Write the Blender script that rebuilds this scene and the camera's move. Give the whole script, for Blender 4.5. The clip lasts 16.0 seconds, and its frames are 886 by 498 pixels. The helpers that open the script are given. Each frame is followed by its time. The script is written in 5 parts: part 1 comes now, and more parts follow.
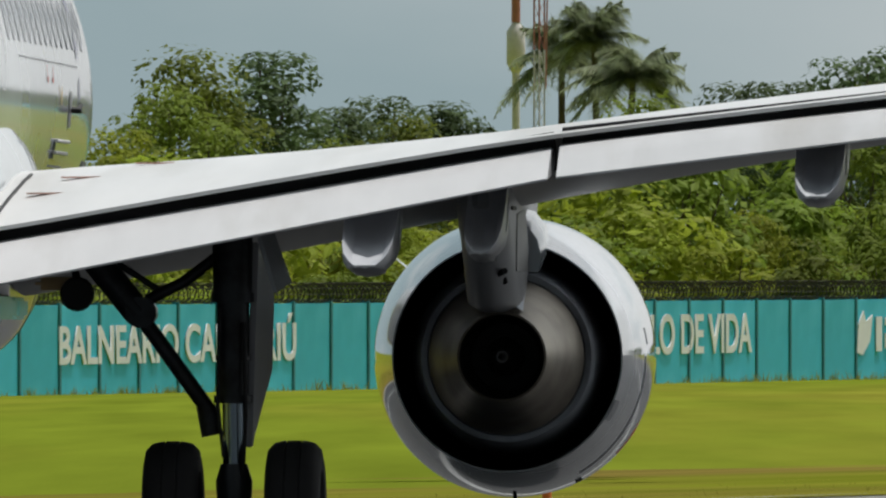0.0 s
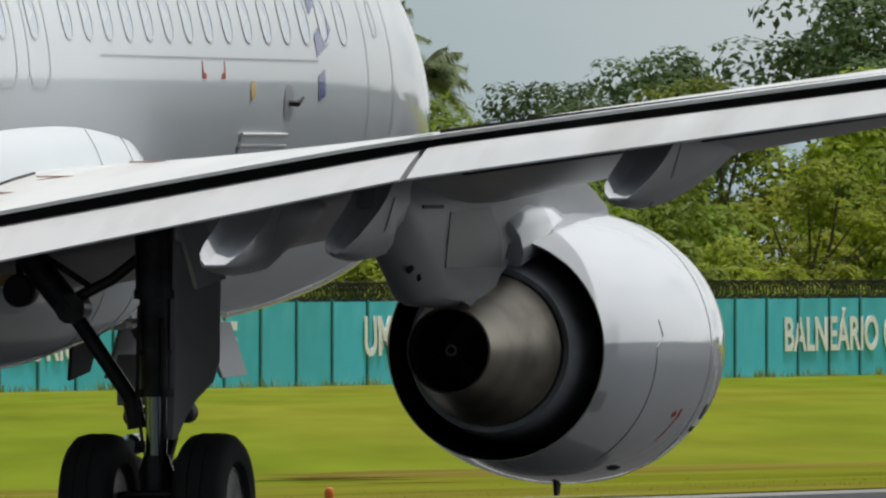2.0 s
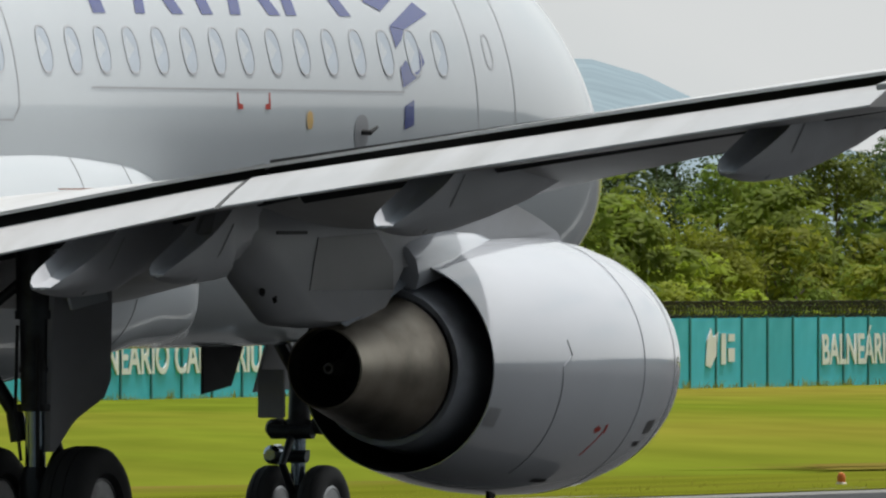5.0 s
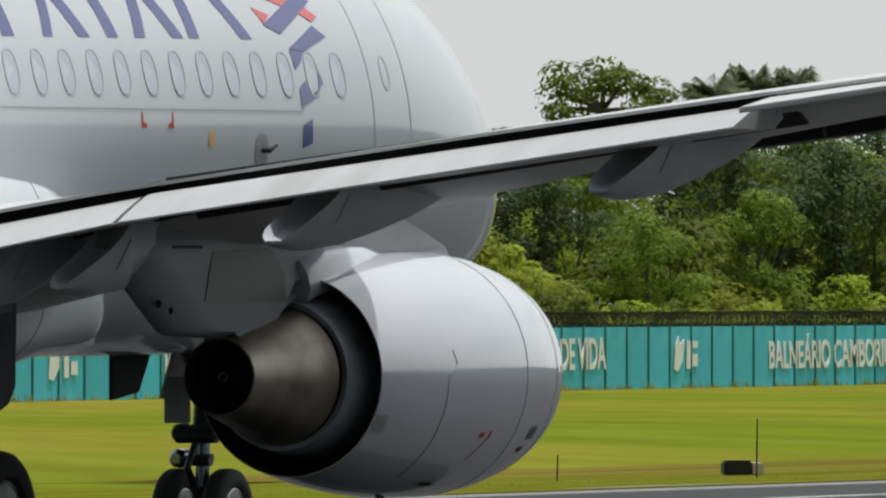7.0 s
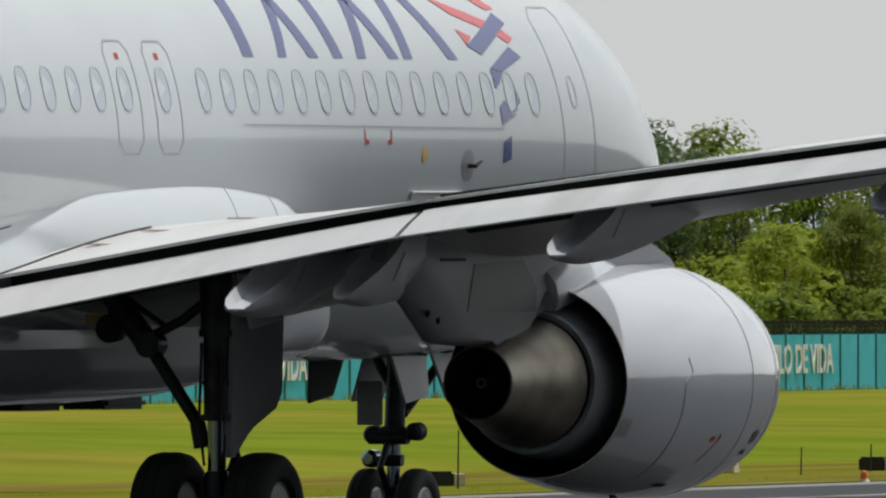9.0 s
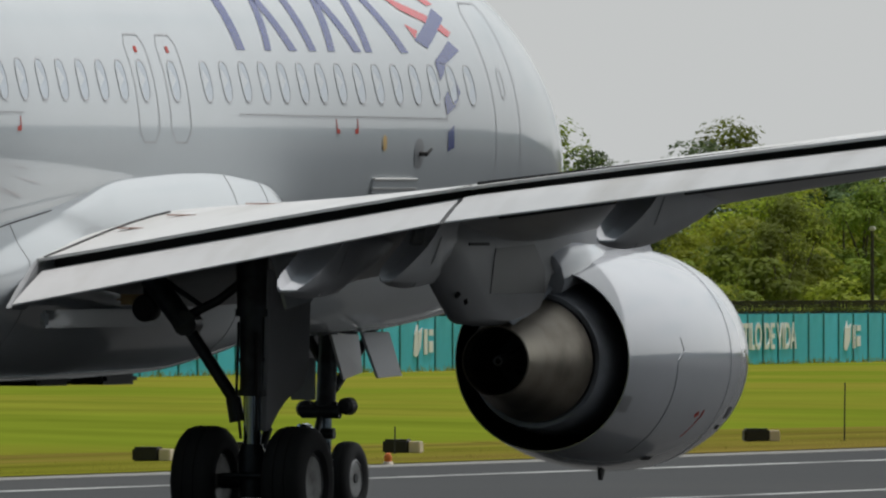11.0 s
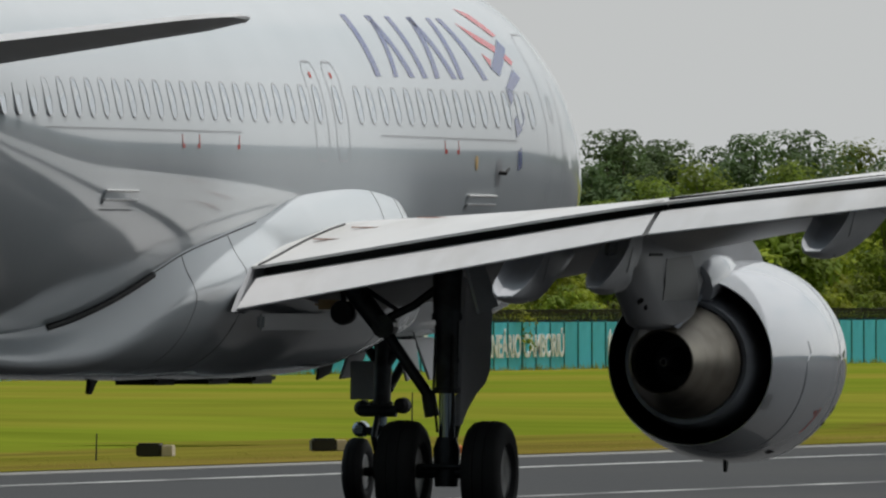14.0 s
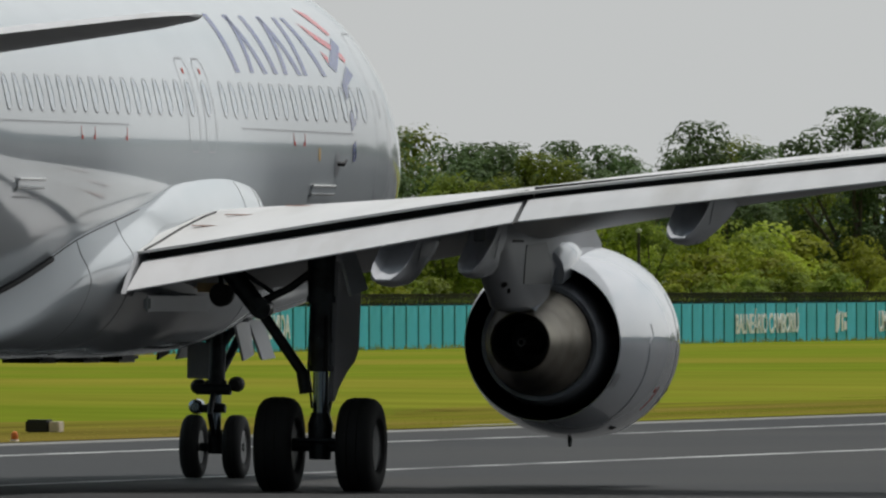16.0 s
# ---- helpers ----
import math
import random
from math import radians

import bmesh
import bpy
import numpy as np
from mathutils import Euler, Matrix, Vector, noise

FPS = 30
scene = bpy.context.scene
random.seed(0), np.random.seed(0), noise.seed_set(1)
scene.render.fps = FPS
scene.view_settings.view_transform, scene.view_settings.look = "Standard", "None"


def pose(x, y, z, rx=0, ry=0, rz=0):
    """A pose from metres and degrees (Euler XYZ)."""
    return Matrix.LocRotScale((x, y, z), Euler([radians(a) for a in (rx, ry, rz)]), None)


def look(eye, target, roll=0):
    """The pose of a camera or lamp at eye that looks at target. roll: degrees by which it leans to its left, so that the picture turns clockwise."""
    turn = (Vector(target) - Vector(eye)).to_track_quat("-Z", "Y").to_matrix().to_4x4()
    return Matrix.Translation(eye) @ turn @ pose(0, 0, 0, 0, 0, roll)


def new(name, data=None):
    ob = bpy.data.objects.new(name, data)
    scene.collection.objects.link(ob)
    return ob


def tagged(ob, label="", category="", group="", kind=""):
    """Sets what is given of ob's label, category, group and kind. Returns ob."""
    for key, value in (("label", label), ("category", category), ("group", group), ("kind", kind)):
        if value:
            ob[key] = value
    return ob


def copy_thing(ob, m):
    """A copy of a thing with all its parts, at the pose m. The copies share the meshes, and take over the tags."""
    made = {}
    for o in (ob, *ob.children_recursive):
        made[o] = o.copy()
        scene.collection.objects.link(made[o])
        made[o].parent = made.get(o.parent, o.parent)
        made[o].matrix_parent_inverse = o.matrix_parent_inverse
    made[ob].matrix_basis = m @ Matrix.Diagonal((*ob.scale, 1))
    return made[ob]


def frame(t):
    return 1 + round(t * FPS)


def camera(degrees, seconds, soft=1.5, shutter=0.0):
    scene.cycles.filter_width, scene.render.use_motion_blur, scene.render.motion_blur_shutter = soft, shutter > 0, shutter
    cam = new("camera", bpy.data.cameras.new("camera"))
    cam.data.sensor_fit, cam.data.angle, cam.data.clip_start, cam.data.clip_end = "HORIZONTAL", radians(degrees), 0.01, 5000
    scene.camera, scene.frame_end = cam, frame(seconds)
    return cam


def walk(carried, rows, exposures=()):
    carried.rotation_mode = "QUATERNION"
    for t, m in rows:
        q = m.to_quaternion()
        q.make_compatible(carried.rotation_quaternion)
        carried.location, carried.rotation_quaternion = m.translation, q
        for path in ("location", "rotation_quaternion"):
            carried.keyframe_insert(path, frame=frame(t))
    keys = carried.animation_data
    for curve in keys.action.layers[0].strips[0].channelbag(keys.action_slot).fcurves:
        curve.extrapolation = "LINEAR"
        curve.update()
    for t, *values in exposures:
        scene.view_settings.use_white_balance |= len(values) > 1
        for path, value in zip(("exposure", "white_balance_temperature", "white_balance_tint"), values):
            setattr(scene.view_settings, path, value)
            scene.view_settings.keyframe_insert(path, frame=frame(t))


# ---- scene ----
EYE = (0.0, 0.0, 2.839)
# seconds, aircraft x, y, heading; camera pan, tilt; aircraft roll, pitch
ROWS = [
    (0.0, -5.471, 174.809, 3.427, 0.000, -0.1196, 0.407, -0.383),
    (0.5, -5.329, 176.402, 7.294, 0.028, -0.1383, 0.478, -0.282),
    (1.0, -5.084, 177.995, 10.836, 0.108, -0.1325, 0.523, -0.176),
    (1.5, -4.735, 179.606, 14.120, 0.365, -0.1253, 0.493, -0.061),
    (2.0, -4.276, 181.253, 17.161, 0.531, -0.1190, 0.467, 0.053),
    (2.5, -3.713, 182.948, 19.922, 0.666, -0.1180, 0.476, 0.145),
    (3.0, -3.031, 184.711, 22.387, 0.960, -0.1257, 0.468, 0.208),
    (3.5, -2.237, 186.545, 24.446, 1.329, -0.1306, 0.445, 0.226),
    (4.0, -1.335, 188.458, 26.093, 1.672, -0.1094, 0.420, 0.198),
    (4.5, -0.331, 190.450, 27.406, 1.973, -0.0848, 0.356, 0.144),
    (5.0, 0.763, 192.514, 28.435, 2.261, -0.0602, 0.293, 0.094),
    (5.5, 1.936, 194.646, 29.209, 2.564, -0.0388, 0.249, 0.061),
    (6.0, 3.177, 196.842, 29.747, 2.913, -0.0241, 0.227, 0.052),
    (6.5, 4.474, 199.097, 30.056, 3.337, -0.0194, 0.210, 0.061),
    (7.0, 5.813, 201.409, 30.152, 3.865, -0.0281, 0.169, 0.082),
    (7.5, 7.185, 203.774, 30.060, 4.220, -0.0465, 0.087, 0.109),
    (8.0, 8.574, 206.185, 29.778, 4.403, -0.0394, -0.003, 0.130),
    (8.5, 9.968, 208.638, 29.271, 4.430, -0.0305, -0.038, 0.123),
    (9.0, 11.336, 211.129, 28.577, 4.594, -0.0014, -0.026, 0.098),
    (9.5, 12.711, 213.690, 27.844, 4.853, 0.0014, -0.043, 0.072),
    (10.0, 14.086, 216.333, 27.126, 5.162, -0.0118, -0.087, 0.055),
    (10.5, 15.463, 219.062, 26.419, 5.478, -0.0305, -0.156, 0.049),
    (11.0, 16.844, 221.886, 25.690, 5.756, -0.0442, -0.240, 0.050),
    (11.5, 18.228, 224.812, 24.904, 5.951, -0.0427, -0.320, 0.049),
    (12.0, 19.616, 227.845, 24.047, 6.020, -0.0155, -0.364, 0.031),
    (12.5, 20.988, 230.972, 23.142, 6.167, -0.0131, -0.387, 0.010),
    (13.0, 22.335, 234.180, 22.299, 6.292, -0.0183, -0.377, -0.042),
    (13.5, 23.661, 237.459, 21.556, 6.537, -0.0185, -0.382, -0.083),
    (14.0, 24.960, 240.797, 20.989, 6.812, -0.0201, -0.407, -0.109),
    (14.5, 26.249, 244.190, 20.549, 7.280, -0.0291, -0.419, -0.146),
    (15.0, 27.535, 247.636, 20.193, 7.544, -0.0252, -0.480, -0.151),
    (15.5, 28.818, 251.123, 19.892, 7.772, -0.0377, -0.524, -0.164),
    (16.0, 30.090, 254.634, 19.662, 7.899, -0.0545, -0.535, -0.191),
]


def aim(pan, tilt):
    p, q = radians(pan), radians(tilt)
    d = Vector((math.sin(p) * math.cos(q), math.cos(p) * math.cos(q), math.sin(q)))
    return look(EYE, Vector(EYE) + 100 * d)


cam = camera(2.1622, 16.0, soft=2.3)
walk(cam, [(r[0], aim(r[4], r[5])) for r in ROWS], exposures=[(0, 0.19), (2.5, 0.32), (4, 0.32), (8, 0.19), (12, -0.05), (16, -0.07)])

# ---- world, sun, exposure ----
SUN_EL, SUN_AZ = 74.0, 46.0  # degrees; azimuth clockwise from +Y, where the light comes from
world = bpy.data.worlds.new("world")
scene.world = world
world.use_nodes = True
wn, wl = world.node_tree.nodes, world.node_tree.links
wn.clear()
sky = wn.new("ShaderNodeTexSky")
sky.sky_type, sky.sun_disc = "NISHITA", False
sky.sun_elevation, sky.sun_rotation = radians(SUN_EL), radians(SUN_AZ)
sky.air_density, sky.dust_density, sky.ozone_density = 1.0, 3.0, 1.0
wcoord = wn.new("ShaderNodeTexCoord")
wmap = wn.new("ShaderNodeMapping")
wmap.inputs["Scale"].default_value = (2.2, 2.2, 6.0)
wnoise = wn.new("ShaderNodeTexNoise")
wnoise.inputs["Scale"].default_value = 2.6
wnoise.inputs["Detail"].default_value = 8
wramp = wn.new("ShaderNodeValToRGB")
wramp.color_ramp.elements[0].position, wramp.color_ramp.elements[0].color = 0.32, (5.0, 6.5, 7.0, 1)
wramp.color_ramp.elements[1].position, wramp.color_ramp.elements[1].color = 0.66, (10.8, 11.1, 11.1, 1)
wmix = wn.new("ShaderNodeMixRGB")
wmix.inputs[0].default_value = 0.85
wbg = wn.new("ShaderNodeBackground")
wbg.inputs["Strength"].default_value = 0.06
wout = wn.new("ShaderNodeOutputWorld")
wl.new(wcoord.outputs["Generated"], wmap.inputs["Vector"])
wl.new(wmap.outputs["Vector"], wnoise.inputs["Vector"])
wsep = wn.new("ShaderNodeSeparateXYZ")
wgrad = wn.new("ShaderNodeMapRange")
wgrad.interpolation_type = "SMOOTHSTEP"
wgrad.inputs["From Min"].default_value, wgrad.inputs["From Max"].default_value = -0.03, 0.07
wgrad.inputs["To Min"].default_value, wgrad.inputs["To Max"].default_value = -0.2, 0.2
wadd = wn.new("ShaderNodeMath")
wl.new(wcoord.outputs["Generated"], wsep.inputs["Vector"])
wl.new(wsep.outputs["X"], wgrad.inputs["Value"])
wl.new(wgrad.outputs["Result"], wadd.inputs[0])
wl.new(wnoise.outputs["Fac"], wadd.inputs[1])
wl.new(wadd.outputs["Value"], wramp.inputs["Fac"])
wl.new(sky.outputs["Color"], wmix.inputs[1])
wl.new(wramp.outputs["Color"], wmix.inputs[2])
wfront = wn.new("ShaderNodeMapRange")
wfront.interpolation_type = "SMOOTHSTEP"
wfront.inputs["From Min"].default_value, wfront.inputs["From Max"].default_value = -0.3, 0.75
wfront.inputs["To Min"].default_value, wfront.inputs["To Max"].default_value = 0.12, 0.97
wmul = wn.new("ShaderNodeMixRGB")
wmul.blend_type = "MULTIPLY"
wmul.inputs[0].default_value = 1.0
wtop = wn.new("ShaderNodeVectorMath")
wtop.operation = "DOT_PRODUCT"
wtop.inputs[1].default_value = (0.15, 0.75, 0.8)
wl.new(wcoord.outputs["Generated"], wtop.inputs[0])
wl.new(wtop.outputs["Value"], wfront.inputs["Value"])
wl.new(wmix.outputs["Color"], wmul.inputs[1])
wl.new(wfront.outputs["Result"], wmul.inputs[2])
wdot = wn.new("ShaderNodeVectorMath")
wdot.operation = "DOT_PRODUCT"
wdot.inputs[1].default_value = (math.sin(radians(56)) * 0.94, math.cos(radians(56)) * 0.94, 0.34)
wglow = wn.new("ShaderNodeMapRange")
wglow.interpolation_type = "SMOOTHSTEP"
wglow.inputs["From Min"].default_value, wglow.inputs["From Max"].default_value = 0.55, 1.0
wglow.inputs["To Min"].default_value, wglow.inputs["To Max"].default_value = 1.0, 1.35
wmul2 = wn.new("ShaderNodeMixRGB")
wmul2.blend_type = "MULTIPLY"
wmul2.inputs[0].default_value = 1.0
wl.new(wcoord.outputs["Generated"], wdot.inputs[0])
wl.new(wdot.outputs["Value"], wglow.inputs["Value"])
wl.new(wmul.outputs["Color"], wmul2.inputs[1])
wl.new(wglow.outputs["Result"], wmul2.inputs[2])
wl.new(wmul2.outputs["Color"], wbg.inputs["Color"])
wl.new(wbg.outputs["Background"], wout.inputs["Surface"])

sun = new("sun", bpy.data.lights.new("sun", "SUN"))
sun.data.energy, sun.data.angle, sun.data.color = 2.6, radians(2.0), (1.0, 0.97, 0.93)
_az, _el = radians(SUN_AZ), radians(SUN_EL)
sun.matrix_world = look((math.sin(_az) * math.cos(_el) * 100, math.cos(_az) * math.cos(_el) * 100, math.sin(_el) * 100), (0, 0, 0))


# ---- materials ----
def material(name, color, rough=0.5, metal=0.0, vary=0.0, scale=4.0, bump=0.0, bump_scale=40.0, coat=0.0, second=None, second_at=0.55,
             island=0.0, per_object=0.0, ior=1.5, stretch=(1, 1, 1), second_scale=None, spec=0.5, thin=0.0, rot=0.0):
    """A procedural surface: base colour, two scales of variation, an optional second colour in patches, and relief."""
    m = bpy.data.materials.new(name)
    m.use_nodes = True
    n, l = m.node_tree.nodes, m.node_tree.links
    b = n["Principled BSDF"]
    b.inputs["Roughness"].default_value, b.inputs["Metallic"].default_value = rough, metal
    b.inputs["IOR"].default_value = ior
    b.inputs["Specular IOR Level"].default_value = spec
    if coat:
        b.inputs["Coat Weight"].default_value, b.inputs["Coat Roughness"].default_value = coat, 0.04
    tc = n.new("ShaderNodeTexCoord")
    mp = n.new("ShaderNodeMapping")
    mp.inputs["Scale"].default_value = stretch
    turn = n.new("ShaderNodeMapping")
    turn.inputs["Rotation"].default_value = (0, 0, radians(rot))
    l.new(tc.outputs["Object"], turn.inputs["Vector"])
    l.new(turn.outputs["Vector"], mp.inputs["Vector"])
    col = n.new("ShaderNodeRGB")
    col.outputs[0].default_value = (*color, 1)
    out = col.outputs[0]
    if second:
        t1 = n.new("ShaderNodeTexNoise")
        t1.inputs["Scale"].default_value, t1.inputs["Detail"].default_value = second_scale or scale * 0.35, 8
        l.new(mp.outputs["Vector"], t1.inputs["Vector"])
        rp = n.new("ShaderNodeValToRGB")
        rp.color_ramp.elements[0].position, rp.color_ramp.elements[1].position = second_at - 0.1, second_at + 0.12
        l.new(t1.outputs["Fac"], rp.inputs["Fac"])
        mx = n.new("ShaderNodeMixRGB")
        mx.inputs[2].default_value = (*second, 1)
        l.new(rp.outputs["Color"], mx.inputs[0])
        l.new(out, mx.inputs[1])
        out = mx.outputs["Color"]
    if vary:
        t2 = n.new("ShaderNodeTexNoise")
        t2.inputs["Scale"].default_value, t2.inputs["Detail"].default_value = scale, 6
        l.new(mp.outputs["Vector"], t2.inputs["Vector"])
        hs = n.new("ShaderNodeHueSaturation")
        rg = n.new("ShaderNodeMapRange")
        rg.inputs["To Min"].default_value, rg.inputs["To Max"].default_value = 1 - vary, 1 + vary
        rg.inputs["From Min"].default_value, rg.inputs["From Max"].default_value = 0.25, 0.75
        l.new(t2.outputs["Fac"], rg.inputs["Value"])
        l.new(rg.outputs["Result"], hs.inputs["Value"])
        l.new(out, hs.inputs["Color"])
        out = hs.outputs["Color"]
        rr = n.new("ShaderNodeMapRange")
        rr.inputs["To Min"].default_value, rr.inputs["To Max"].default_value = max(0.02, rough - 0.06), min(1, rough + 0.06)
        l.new(t2.outputs["Fac"], rr.inputs["Value"])
        l.new(rr.outputs["Result"], b.inputs["Roughness"])
    for amount, source in ((island, "geo"), (per_object, "obj")):
        if amount:
            g = n.new("ShaderNodeNewGeometry" if source == "geo" else "ShaderNodeObjectInfo")
            hs = n.new("ShaderNodeHueSaturation")
            rg = n.new("ShaderNodeMapRange")
            rg.inputs["To Min"].default_value, rg.inputs["To Max"].default_value = 1 - amount, 1 + amount
            l.new(g.outputs["Random Per Island" if source == "geo" else "Random"], rg.inputs["Value"])
            l.new(rg.outputs["Result"], hs.inputs["Value"])
            hu = n.new("ShaderNodeMapRange")
            hu.inputs["To Min"].default_value, hu.inputs["To Max"].default_value = 0.5 - 0.03 * amount, 0.5 + 0.05 * amount
            l.new(g.outputs["Random Per Island" if source == "geo" else "Random"], hu.inputs["Value"])
            l.new(hu.outputs["Result"], hs.inputs["Hue"])
            l.new(out, hs.inputs["Color"])
            out = hs.outputs["Color"]
    l.new(out, b.inputs["Base Color"])
    if thin:
        tr = n.new("ShaderNodeBsdfTranslucent")
        ms = n.new("ShaderNodeMixShader")
        ms.inputs[0].default_value = thin
        l.new(out, tr.inputs["Color"])
        l.new(b.outputs["BSDF"], ms.inputs[1])
        l.new(tr.outputs["BSDF"], ms.inputs[2])
        l.new(ms.outputs["Shader"], n["Material Output"].inputs["Surface"])
    if bump:
        t3 = n.new("ShaderNodeTexNoise")
        t3.inputs["Scale"].default_value, t3.inputs["Detail"].default_value = bump_scale, 5
        l.new(mp.outputs["Vector"], t3.inputs["Vector"])
        bp = n.new("ShaderNodeBump")
        bp.inputs["Strength"].default_value, bp.inputs["Distance"].default_value = bump, 0.02
        l.new(t3.outputs["Fac"], bp.inputs["Height"])
        l.new(bp.outputs["Normal"], b.inputs["Normal"])
    return m


